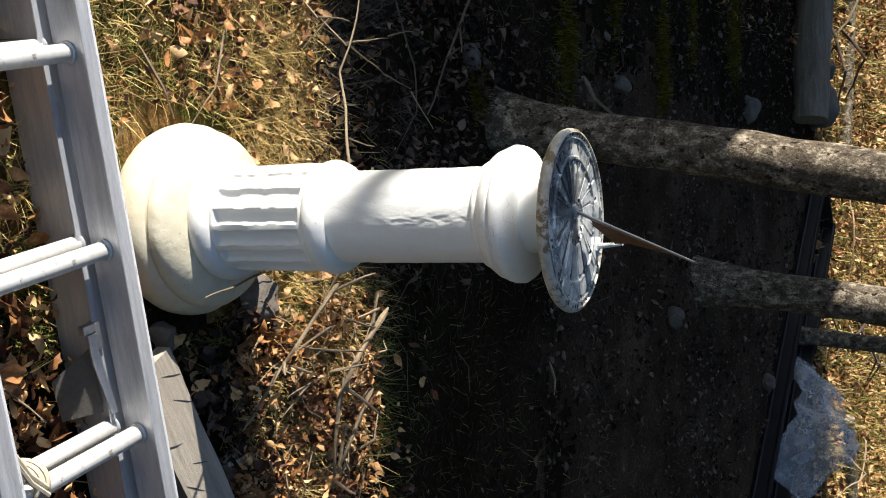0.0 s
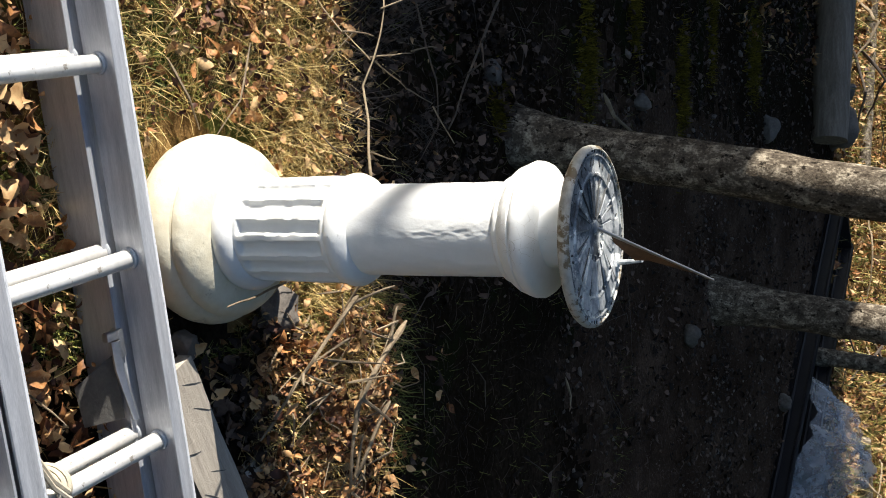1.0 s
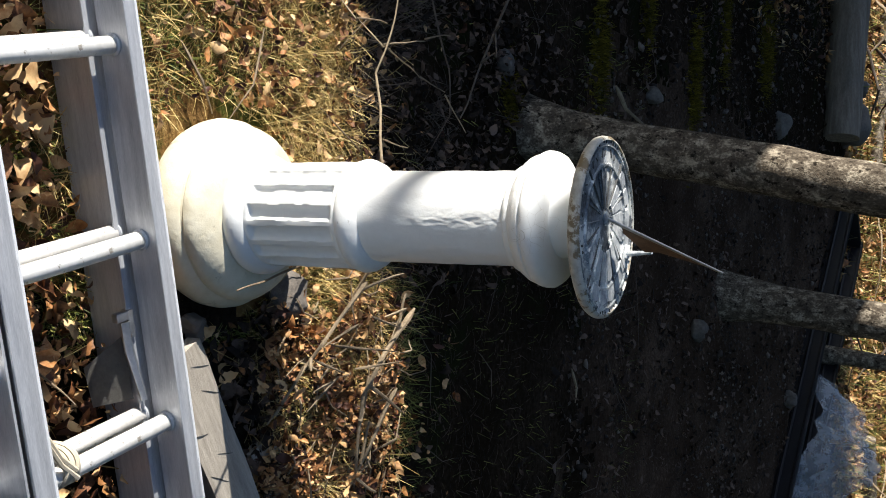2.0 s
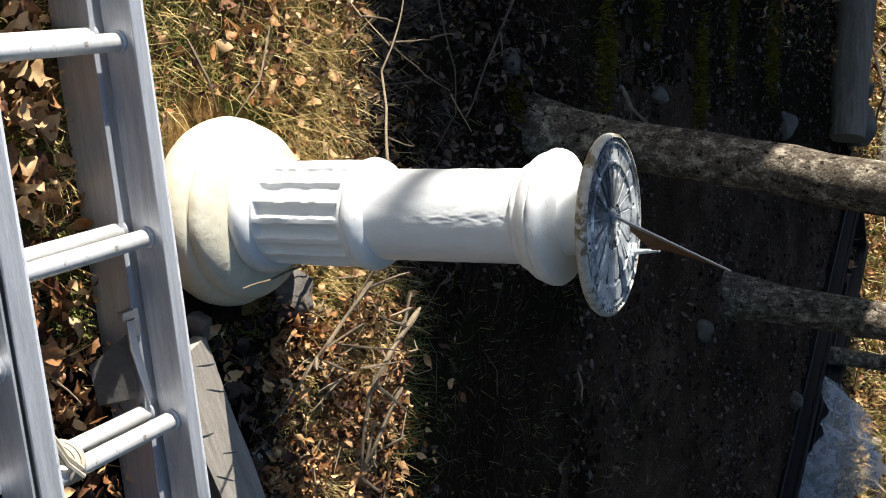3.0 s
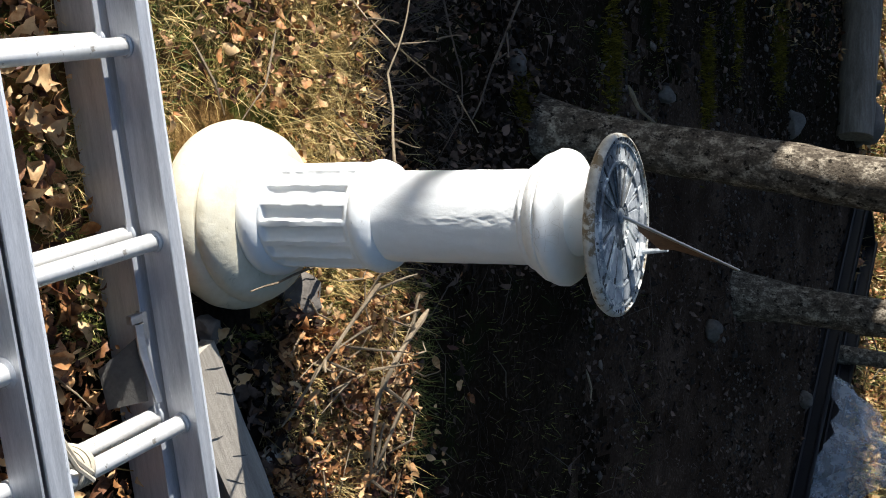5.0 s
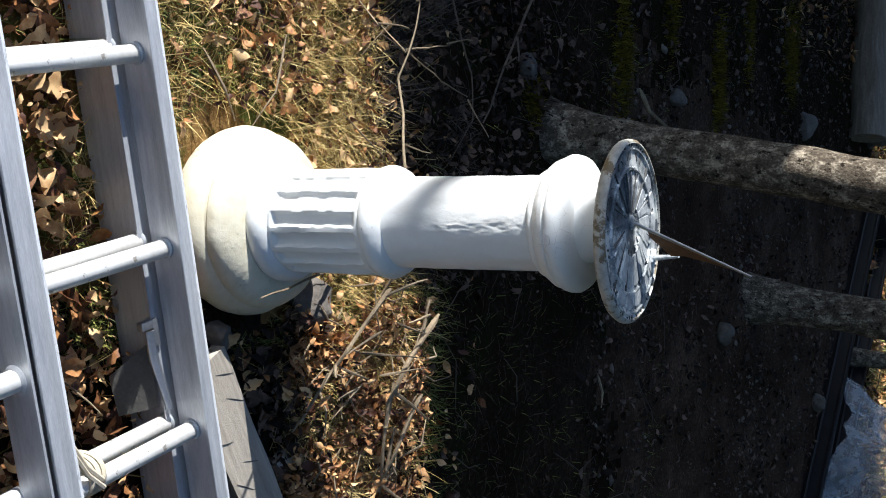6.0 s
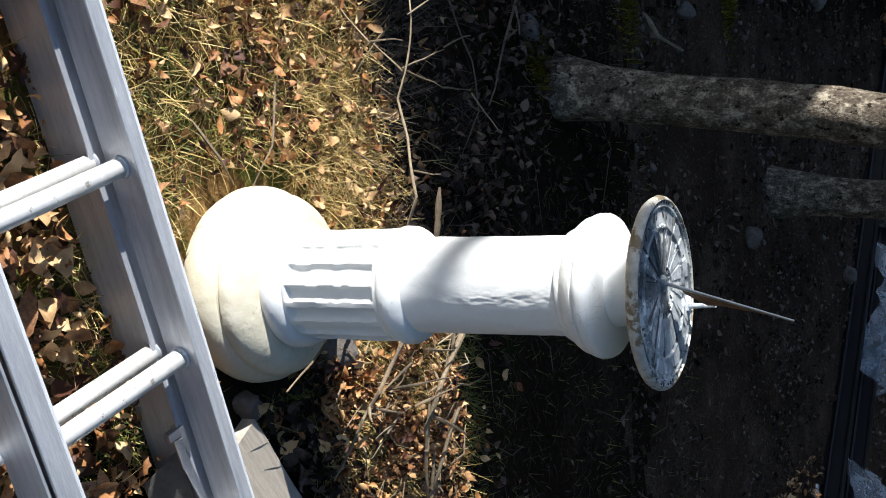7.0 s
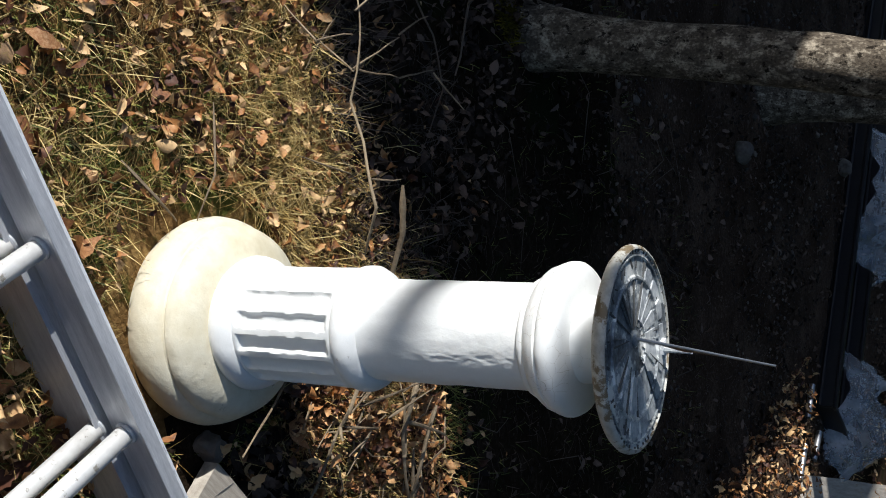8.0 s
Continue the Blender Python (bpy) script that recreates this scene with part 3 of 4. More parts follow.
def build_second_ladder():
    """A single ladder section lying against the first."""
    lad = thing("ladder_section", "single aluminium ladder section lying against another ladder", "ladder")
    lad.matrix_world = LA @ Matrix.Translation((0, -0.294, 0.104))
    x0, x1, W = -1.2, 2.1, 0.38
    part("far_rail", prism(channel(0.0, 0.066, -0.006, 0.004, lip=0.0015), x0, x1), M_ALU, lad, smooth=False)
    part("near_rail", prism(channel(0.0, 0.062, -W, 0.024, out=-1), x0, x1), M_ALU, lad, smooth=False)
    for k in range(-4, 7):
        ob = part("rung", rung_bm(-W + 0.002, -0.006, 0.034, 0.0168), M_RUNG, lad)
        ob.location.x = k * STEP + 0.135
        col = part("collar", lathe([(0.023, -0.003), (0.023, 0.0), (0.018, 0.003)], 20), M_ALU, ob)
        col.matrix_local = pose(0, -0.007, 0.034, 90, 0, 0)


build_second_ladder()


def build_rope():
    bm = bmesh.new()
    for j in range(3):
        pts = []
        for i in range(25):
            a = 2 * math.pi * i / 24
            pts.append(LA @ Vector((0.315 + 0.031 * math.cos(a), -0.196 - 0.010 * j - 0.004 * math.sin(a * 2), 0.114 + 0.043 * math.sin(a))))
        tube(pts, 0.0042, 6, bm)
    for j in range(2):
        tube([LA @ Vector((x + 0.012 * j, y, z)) for x, y, z in ((0.32, -0.200, 0.158), (0.29, -0.225, 0.158), (0.25, -0.245, 0.160), (0.21, -0.262, 0.168))], 0.0042, 6, bm)
    single("rope", bm, M_ROPE, "beige cord tied round two ladder rungs", "rope")


build_rope()


# ---------------------------------------------------------------- trees behind
def trunk_at(name, base, top, r0, r1, label, seed):
    t = thing(name, label, "tree", group="tree trunks")
    base = Vector(base) - (Vector(top) - Vector(base)).normalized() * 0.12
    pts = [base.lerp(Vector(top), i / 52) for i in range(53)]
    bm = bmesh.new()
    flare = [r0 * (1 + 0.75 * max(0, 1 - i / 5) ** 2) + (r1 - r0) * i / 52 for i in range(53)]
    tube([p + Vector((noise.noise(p * 1.3 + Vector((seed, 0, 0))), noise.noise(p * 1.3 + Vector((0, seed, 0))), 0)) * 0.012 for p in pts], flare, 28, bm, wobble=0.11)
    part("trunk", bm, M_BARK, t)
    for k in range(9):
        p = Vector(base).lerp(Vector(top), 0.42 + 0.06 * k)
        a = rng.uniform(0, 6.28)
        q = p + Vector((math.cos(a), math.sin(a), 0.3)) * rng.uniform(0.5, 0.9)
        part("branch", tube(wavy([p, q], 5, 0.05, k + seed), [0.02, 0.017, 0.014, 0.011, 0.008, 0.004], 6), M_BARK, t)
    return t


trunk_at("tree", (-0.395, 3.03, -0.07), (0.58, 3.12, 5.2), 0.074, 0.052, "slim bare trunk with sunlit flaky bark", 1)
trunk_at("tree", (0.155, 5.50, -0.12), (0.90, 5.60, 5.6), 0.096, 0.07, "thick bare trunk in shade, sunlit above", 4)
trunk_at("tree", (0.64, 8.50, -0.2), (1.05, 8.6, 5.0), 0.062, 0.045, "thin dark trunk beside a black tray", 6)


# ---------------------------------------------------------------- black tray with plastic film, timber
def build_tray():
    a, b = Vector((-0.60, 9.10, 0)), Vector((2.05, 6.28, 0))
    d = (b - a).normalized()
    ang = math.degrees(math.atan2(d.y, d.x))
    tray = thing("tray", "long low black plastic tray on the ground", "tray", (a.x, a.y, -0.16), ang)
    L, W, H = (b - a).length, 0.58, 0.17
    part("floor_panel", box((L, W, 0.015), (L / 2, W / 2, 0.02), 0.004), M_BLACK, tray)
    for y in (0.02, W - 0.02):
        side = part("side", box((L, 0.03, H), (L / 2, y, H / 2), 0.006), M_BLACK, tray)
        part("rim", box((L + 0.02, 0.055, 0.02), (L / 2, y, H), 0.006), M_BLACK, side)
        part("rib", tube([(0, y - 0.02, H * 0.5), (L, y - 0.02, H * 0.5)], 0.012, 8), M_BLACK, side)
    for x in (0.015, L - 0.015):
        part("end", box((0.03, W - 0.06, H), (x, W / 2, H / 2), 0.006), M_BLACK, tray)
    for x, y, turn in ((1.93, 6.05, -48), (2.24, 6.14, -62), (2.16, 5.76, -50)):
        tb = tagged(new("tube", mesh_of(tube([(-0.10, 0, 0), (0.10, 0, 0.0)], 0.017, 12), "tube", M_STEEL)), "short shiny metal tube beside the tray", "tube", "metal tubes")
        tb.matrix_world = pose(x, y, zg(x, y) + 0.02, 0, 0, turn)


build_tray()


def build_film(at, turn, size, height, seed, label):
    """Crumpled clear film heaped over something: a draped sheet with folds and a torn hole."""
    bm = bmesh.new()
    n = 44
    grid = []
    for j in range(n + 1):
        row = []
        for i in range(n + 1):
            u, v = i / n * 2 - 1, j / n * 2 - 1
            edge = 1 + 0.22 * noise.noise(Vector((u * 1.7, v * 1.7, seed)))
            hump = max(0.0, 1 - (u * u + v * v) * 0.75) ** 0.8
            p = Vector((u * size[0] / 2 * edge, v * size[1] / 2 * edge, 0))
            fold = abs(noise.noise(Vector((u * 3.2, v * 3.2, seed + 9)))) * 0.55 + abs(noise.noise(Vector((u * 8, v * 8, seed)))) * 0.22
            p.z = height * (hump * (0.75 + 0.5 * noise.noise(Vector((u * 1.3 + seed, v * 1.3, 2)))) + fold * 0.5 * (0.3 + hump))
            row.append(bm.verts.new(p))
        grid.append(row)
    spots = [[vert.co.copy() for vert in row] for row in grid]
    for j in range(n):
        for i in range(n):
            u, v = (i + 0.5) / n * 2 - 1, (j + 0.5) / n * 2 - 1
            if ((u + 0.25) / 0.16) ** 2 + ((v + 0.45) / 0.07) ** 2 < 1:
                continue
            bm.faces.new((grid[j][i], grid[j][i + 1], grid[j + 1][i + 1], grid[j + 1][i]))
    film = thing("plastic_film", label, "plastic film", at, turn, "plastic films")
    part("sheet", bm, M_BAG, film)
    rim = []
    for k in range(29):
        a = 2 * math.pi * k / 28
        u, v = -0.25 + 0.17 * math.cos(a), -0.45 + 0.08 * math.sin(a)
        i, j = min(n, max(0, round((u + 1) / 2 * n))), min(n, max(0, round((v + 1) / 2 * n)))
        rim.append(spots[j][i] + Vector((0, 0, 0.008)))
    part("torn_edge", tube(rim, 0.006, 5), M_FILMEDGE, film, "whitish rolled torn edge")


build_film((1.24, 7.86, -0.10), -48, (1.10, 0.52), 0.50, 3, "crumpled clear plastic film with a torn hole on a tray")
build_film((2.36, 6.86, -0.12), -54, (0.85, 0.50), 0.36, 8, "torn clear plastic film heaped at the tray's end")


def timber(name, a, b, w, h, label, material=M_WOOD, seed=0):
    a, b = Vector(a), Vector(b)
    d = b - a
    bm = bmesh.new()
    n = 14
    rings = []
    for i in range(n + 1):
        x = d.length * i / n
        ring = []
        for y, z in ((-w / 2, 0), (w / 2, 0), (w / 2, h), (-w / 2, h)):
            p = Vector((x, y, z))
            ring.append(bm.verts.new(p + Vector((0, noise.noise(p * 5 + Vector((seed, 0, 0))) * 0.008, noise.noise(p * 4 + Vector((0, seed, 0))) * 0.004))))
        rings.append(ring)
    for p, q in zip(rings, rings[1:]):
        for k in range(4):
            bm.faces.new((p[k], p[(k + 1) % 4], q[(k + 1) % 4], q[k]))
    bm.faces.new(rings[0][::-1])
    bm.faces.new(rings[-1])
    bmesh.ops.bevel(bm, geom=[e for e in bm.edges if len(e.link_faces) == 2 and e.calc_face_angle(0) > 0.8], offset=0.004, segments=2, affect="EDGES")
    q = d.to_track_quat("X", "Z")
    return single(name, bm, material, label, "board", m=Matrix.Translation(a) @ q.to_matrix().to_4x4())


board = timber("board", (0.205, 1.466, 0.014), (0.62, 1.715, 0.014), 0.105, 0.030, "split weathered grey board end on dry leaves", seed=2)
for k, (x, y, L, a) in enumerate(((0.045, 0.030, 0.050, 62), (0.105, 0.034, 0.055, 50), (0.235, 0.015, 0.050, 55), (0.27, -0.02, 0.06, 40), (0.16, -0.03, 0.045, 65), (0.33, 0.03, 0.05, 48))):
    bm = tube([(-L / 2, 0, 0), (-L / 6, 0.0004, 0), (L / 6, -0.0003, 0), (L / 2, 0, 0)], [0.0005, 0.0012, 0.0011, 0.0004], 6)
    part("crack", bm, M_INK, board, "dark crack in the wood").matrix_local = pose(x, y, 0.0298, 0, 0, a)
timber("board", (0.40, 1.73, 0.0), (0.72, 1.95, 0.0), 0.07, 0.022, "grey board scrap lying in the shade", seed=5)
timber("timber", (2.30, 5.74, -0.17), (3.75, 8.55, -0.17), 0.14, 0.12, "long sunlit sawn timber on the ground", seed=7)


def lying_log(a, b, r, label, seed, material=M_BARK):
    pts = wavy([a, b], 12, 0.02, seed)
    bm = tube(pts, [r * (1 - 0.02 * i) for i in range(len(pts))], 18, wobble=0.12)
    single("fallen_log", bm, material, label, "log", "fallen logs")


lying_log((-3.5, 8.85, 0.0), (-0.95, 8.40, 0.0), 0.17, "grey barkless fallen log lying in the shade", 3, M_GREYLOG)
lying_log((1.6, 10.9, -0.1), (3.6, 11.6, -0.1), 0.09, "slim fallen log in sunlit dry grass", 5)
lying_log((-2.6, 11.2, -0.1), (-0.9, 10.9, -0.1), 0.07, "slim fallen log in sunlit dry grass", 8)

# stones
for k, (x, y, w, d, h, lab) in enumerate(((0.315, 4.93, 0.10, 0.10, 0.10, "pale angular stone on dark soil"), (-0.55, 2.83, 0.07, 0.06, 0.06, "grey stone among shaded leaves"),
                                          (-1.10, 8.95, 0.36, 0.30, 0.30, "large grey boulder beside a fallen log"), (-1.45, 9.35, 0.26, 0.2, 0.2, "rounded grey boulder beside a larger one"),
                                          (-0.66, 4.22, 0.07, 0.07, 0.08, "pale upright stone on dark soil"), (-0.86, 6.85, 0.16, 0.14, 0.12, "grey stone half sunk in soil"),
                                          (0.62, 2.02, 0.075, 0.06, 0.07, "pale brown stone among dry leaves"), (0.66, 1.92, 0.06, 0.05, 0.06, "small grey stone among dry leaves"),
                                          (0.115, 1.79, 0.10, 0.10, 0.09, "grey round stone behind the pedestal base"), (0.16, 1.535, 0.05, 0.05, 0.045, "small bluish stone beside the base"),
                                          (0.86, 2.25, 0.06, 0.06, 0.05, "small pale stone in the leaves"), (0.86, 7.2, 0.1, 0.1, 0.1, "grey stone before the tray"))):
    single("stone", rock((w, d, h), k + 11, rough=0.62), M_STONE, lab, "stone", "stones", m=pose(x, y, zg(x, y) + h * 0.2, 0, 0, 40 * k))

# ---------------------------------------------------------------- sticks and twigs
def stick(pts, r, label, seed, material=M_TWIG, n=6, amp=0.013, name="stick", twigs=()):
    st = thing(name, label, "stick", group="sticks")
    p = wavy(pts, n, amp, seed)
    r *= 0.70
    if n == 6 and not twigs and r > 0.0033 and amp > 0.006:
        q = random.Random(seed)
        twigs = []
        for _ in range(3):
            a = p[q.randrange(2, len(p) - 1)]
            twigs.append((a, a + Vector((q.uniform(-0.1, 0.1), q.uniform(-0.06, 0.12), q.uniform(0.0, 0.05)))))
    part("stem", tube(p, [r * min(1.0, 0.35 + 0.3 * i) * (1 - 0.72 * i / len(p)) * (1 + 0.22 * noise.noise(Vector((i * 0.9, seed, 0)))) for i in range(len(p))], 7, wobble=0.3), material, st)
    for k, (a, b) in enumerate(twigs):
        q = wavy([a, b], 4, amp * 0.8, seed + k + 1)
        part("side_twig", tube(q, [r * 0.68 * (1 - 0.6 * i / len(q)) for i in range(len(q))], 6), material, st)
    return st


stick([(-0.08, 1.90, 0.13), (-0.18, 1.90, 0.18), (-0.30, 1.93, 0.15), (-0.38, 1.93, 0.13), (-0.43, 1.93, 0.15), (-0.54, 1.94, 0.17), (-0.66, 2.0, 0.15), (-0.8, 2.05, 0.08)], 0.0046,
      "grey forked twig arching out of dry grass", 2, amp=0.014,
      twigs=[((-0.43, 1.93, 0.15), (-0.49, 1.925, 0.085)), ((-0.49, 1.925, 0.085), (-0.57, 1.93, 0.01)), ((-0.43, 1.93, 0.15), (-0.47, 2.10, 0.15)), ((-0.43, 1.93, 0.15), (-0.39, 2.10, 0.14)),
             ((-0.39, 2.10, 0.14), (-0.385, 2.29, 0.10)), ((-0.385, 2.29, 0.10), (-0.29, 2.33, 0.14)), ((-0.49, 1.925, 0.085), (-0.49, 1.99, 0.12)), ((-0.23, 1.91, 0.17), (-0.215, 1.96, 0.20)),
             ((-0.54, 1.94, 0.17), (-0.60, 2.08, 0.20)), ((-0.47, 2.10, 0.15), (-0.50, 2.20, 0.16))])
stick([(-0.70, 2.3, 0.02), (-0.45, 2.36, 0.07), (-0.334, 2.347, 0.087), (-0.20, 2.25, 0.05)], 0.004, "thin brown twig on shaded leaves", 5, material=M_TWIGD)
stick([(0.0, 1.98, 0.0), (0.04, 1.75, 0.09), (0.06, 1.58, 0.155), (0.078, 1.37, 0.245)], 0.0058, "pale dry stem leaning towards the pedestal", 7, amp=0.005)
stick([(-0.180, 2.07, 0.128), (-0.08, 2.06, 0.115), (0.04, 2.04, 0.07), (0.12, 2.03, 0.02)], 0.011, "pale cut branch lying behind the pedestal", 8, amp=0.003)
stick([(0.071, 1.943, 0.120), (0.089, 1.918, 0.120), (0.197, 1.809, 0.110), (0.242, 1.795, 0.080), (0.360, 1.724, 0.040)], 0.0085, "long grey knobbly stick lying over dry leaves", 9, amp=0.008)
stick([(0.132, 2.184, 0.100), (0.180, 2.103, 0.110), (0.252, 2.005, 0.120), (0.321, 1.972, 0.100), (0.476, 2.008, 0.070), (0.551, 2.062, 0.030)], 0.0105, "long grey knobbly stick lying over dry leaves", 10, amp=0.009)
stick([(0.317, 2.115, 0.100), (0.346, 2.082, 0.100), (0.454, 2.027, 0.080), (0.545, 2.040, 0.030)], 0.0095, "grey stick beside a longer one", 12, amp=0.008)
stick([(0.163, 1.904, 0.130), (0.184, 1.856, 0.120), (0.205, 1.809, 0.110)], 0.0052, "pale broken twig lying across sticks", 13, amp=0.005)
stick([(0.131, 2.098, 0.130), (0.141, 2.059, 0.125), (0.150, 2.021, 0.120)], 0.0052, "pale broken twig lying across sticks", 14, amp=0.005)
stick([(0.147, 1.955, 0.130), (0.159, 2.011, 0.130), (0.172, 2.070, 0.130)], 0.0052, "pale broken twig lying across sticks", 15, amp=0.005)
stick([(0.258, 1.908, 0.120), (0.254, 1.983, 0.130), (0.249, 2.063, 0.140)], 0.0052, "pale broken twig lying across sticks", 16, amp=0.005)
stick([(0.205, 1.836, 0.110), (0.215, 1.935, 0.125), (0.226, 2.044, 0.140)], 0.0052, "pale broken twig lying across sticks", 17, amp=0.005)
stick([(0.230, 1.806, 0.090), (0.246, 1.840, 0.105), (0.262, 1.875, 0.120)], 0.0052, "pale broken twig lying across sticks", 18, amp=0.005)
stick([(0.281, 1.865, 0.100), (0.292, 1.842, 0.090), (0.303, 1.820, 0.080)], 0.0052, "pale broken twig lying across sticks", 19, amp=0.005)
stick([(0.270, 1.895, 0.090), (0.306, 1.854, 0.080), (0.341, 1.815, 0.070)], 0.0052, "pale broken twig lying across sticks", 20, amp=0.005)
stick([(-0.42, 1.66, 0.05), (-0.30, 1.62, 0.06), (-0.20, 1.56, 0.03)], 0.0035, "brown stick in the dry grass", 17, amp=0.006)
stick([(-0.29, 1.85, 0.05), (-0.22, 2.02, 0.04), (-0.15, 2.10, 0.02)], 0.0032, "straight pale stick in the dry grass", 18, amp=0.004)
stick([(-0.36, 1.46, 0.02), (-0.29, 1.50, 0.04), (-0.24, 1.55, 0.02)], 0.006, "short brown stick beside the base", 19, amp=0.004)
stick([(0.20, 1.14, 0.03), (0.235, 1.145, 0.10), (0.255, 1.16, 0.115)], 0.003, "pale bit of straw between the rungs", 20, amp=0.002)
stick([(-0.62, 3.72, 0.0), (-0.55, 3.80, 0.01), (-0.50, 4.0, 0.03)], 0.016, "pale wood chip beside a trunk", 21, amp=0.004)
stick([(0.38, 3.45, -0.02), (0.45, 3.50, -0.02), (0.50, 3.49, -0.02)], 0.008, "pale wood chip on dark soil", 22, amp=0.003)
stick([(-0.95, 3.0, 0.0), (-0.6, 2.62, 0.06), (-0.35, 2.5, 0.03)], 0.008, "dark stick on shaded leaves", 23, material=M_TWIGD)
# twigs past y 2.2 get the dark copy, so they sink into the shade
for k in range(46):
    x, y = rng.uniform(-0.9, 1.1), rng.uniform(2.1, 4.2) if k % 3 else rng.uniform(1.75, 2.5)
    if k % 3 == 0:
        x = rng.uniform(0.0, 0.8)
    a, L = rng.uniform(0, 6.28), rng.uniform(0.12, 0.42)
    z = zg(x, y)
    stick([(x, y, z + 0.02), (x + L * 0.5 * math.cos(a), y + L * 0.5 * math.sin(a), z + rng.uniform(0.03, 0.07)), (x + L * math.cos(a + 0.3), y + L * math.sin(a + 0.3), z + 0.02)],
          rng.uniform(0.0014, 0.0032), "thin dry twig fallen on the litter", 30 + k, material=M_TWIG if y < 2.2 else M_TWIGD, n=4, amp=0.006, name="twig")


for k in range(60):
    x, y = rng.uniform(0.06, 0.62), rng.uniform(1.74, 2.20)
    a, L = rng.choice((rng.gauss(1.57, 0.5), rng.gauss(-0.6, 0.5))), rng.uniform(0.035, 0.15)
    z = zg(x, y) + rng.uniform(0.02, 0.07)
    stick([(x, y, z), (x + L * 0.5 * math.cos(a), y + L * 0.5 * math.sin(a), z + rng.uniform(-0.01, 0.03)), (x + L * math.cos(a + 0.3), y + L * math.sin(a + 0.3), z + 0.01)],
          rng.uniform(0.0022, 0.0052), "pale broken twig among dry leaves", 200 + k, n=4, amp=0.010, name="twig")


for k in range(16):
    x, y = rng.uniform(-3.0, 3.0), rng.uniform(9.6, 12.5)
    a, L = rng.uniform(0, 6.28), rng.uniform(0.5, 1.3)
    z = zg(x, y)
    stick([(x, y, z + 0.03), (x + L * 0.5 * math.cos(a), y + L * 0.5 * math.sin(a), z + rng.uniform(0.08, 0.3)), (x + L * math.cos(a + 0.2), y + L * math.sin(a + 0.2), z + 0.05)],
          rng.uniform(0.012, 0.03), "dead branch in sunlit dry grass", 130 + k, material=M_TWIGD if k % 2 else M_TWIG, n=5, amp=0.05, name="branch")


# ---------------------------------------------------------------- litter and grass
def spread(count, x0, x1, y0, y1, keep=None):
    out = np.empty((0, 2))
    while len(out) < count:
        p = np.column_stack([npr.uniform(x0, x1, count), npr.uniform(y0, y1, count)])
        if keep is not None:
            m = np.array([keep(x, y) for x, y in p])
            p = p[m > npr.uniform(0, 1, len(p))]
        out = np.vstack([out, p])
    return out[:count]


def clear(x, y):
    """0 inside the pedestal's foot and on the board."""
    if math.hypot(x - PX, y - PY) < 0.225:
        return 0.0
    along, side = (x - 0.185) * 0.856 + (y - 1.452) * 0.517, -(x - 0.185) * 0.517 + (y - 1.452) * 0.856
    return 0.0 if -0.03 < along < 0.5 and abs(side) < 0.07 else 1.0


def frames_for(yaw, tilt, roll):
    cy, sy, ct, st_, cr, sr = np.cos(yaw), np.sin(yaw), np.cos(tilt), np.sin(tilt), np.cos(roll), np.sin(roll)
    o, z = np.ones_like(yaw), np.zeros_like(yaw)
    A = np.stack([np.stack([cy, -sy, z], -1), np.stack([sy, cy, z], -1), np.stack([z, z, o], -1)], -2)
    B = np.stack([np.stack([ct, z, st_], -1), np.stack([z, o, z], -1), np.stack([-st_, z, ct], -1)], -2)
    C = np.stack([np.stack([o, z, z], -1), np.stack([z, cr, -sr], -1), np.stack([z, sr, cr], -1)], -2)
    return A @ B @ C


def stuff_mesh(name, V, faces_one, material, label, category):
    n, k, _ = V.shape
    verts = V.reshape(-1, 3)
    loops = []
    starts, totals, at = [], [], 0
    base = (np.arange(n) * k)[:, None]
    quads = np.array([f for f in faces_one if len(f) == 4])
    tris = np.array([f for f in faces_one if len(f) == 3])
    idx = []
    if len(quads):
        q = (base[:, :, None] + quads[None]).reshape(-1, 4)
        idx.append(q)
    if len(tris):
        t = (base[:, :, None] + tris[None]).reshape(-1, 3)
        idx.append(t)
    me = bpy.data.meshes.new(name)
    flat = np.concatenate([a.ravel() for a in idx])
    tot = np.concatenate([np.full(len(a), a.shape[1]) for a in idx])
    start = np.concatenate([[0], np.cumsum(tot)[:-1]])
    me.vertices.add(len(verts))
    me.vertices.foreach_set("co", verts.ravel())
    me.loops.add(len(flat))
    me.loops.foreach_set("vertex_index", flat.astype(np.int32))
    me.polygons.add(len(tot))
    me.polygons.foreach_set("loop_start", start.astype(np.int32))
    me.polygons.foreach_set("use_smooth", np.ones(len(tot), dtype=bool))
    me.update(calc_edges=True)
    me.validate()
    me.materials.append(material)
    return tagged(new(name, me), label, category, kind="stuff")


# leaf corners: stalk, tip, then at each station a left, a rib and a right corner
STATIONS = 7
LEAF_FACES = [(0, 3, 2), (0, 4, 3), (1, 2 + 3 * 6, 3 + 3 * 6), (1, 3 + 3 * 6, 4 + 3 * 6)]
for _k in range(STATIONS - 1):
    _a = 2 + 3 * _k
    LEAF_FACES += [(_a, _a + 1, _a + 4, _a + 3), (_a + 1, _a + 2, _a + 5, _a + 4)]


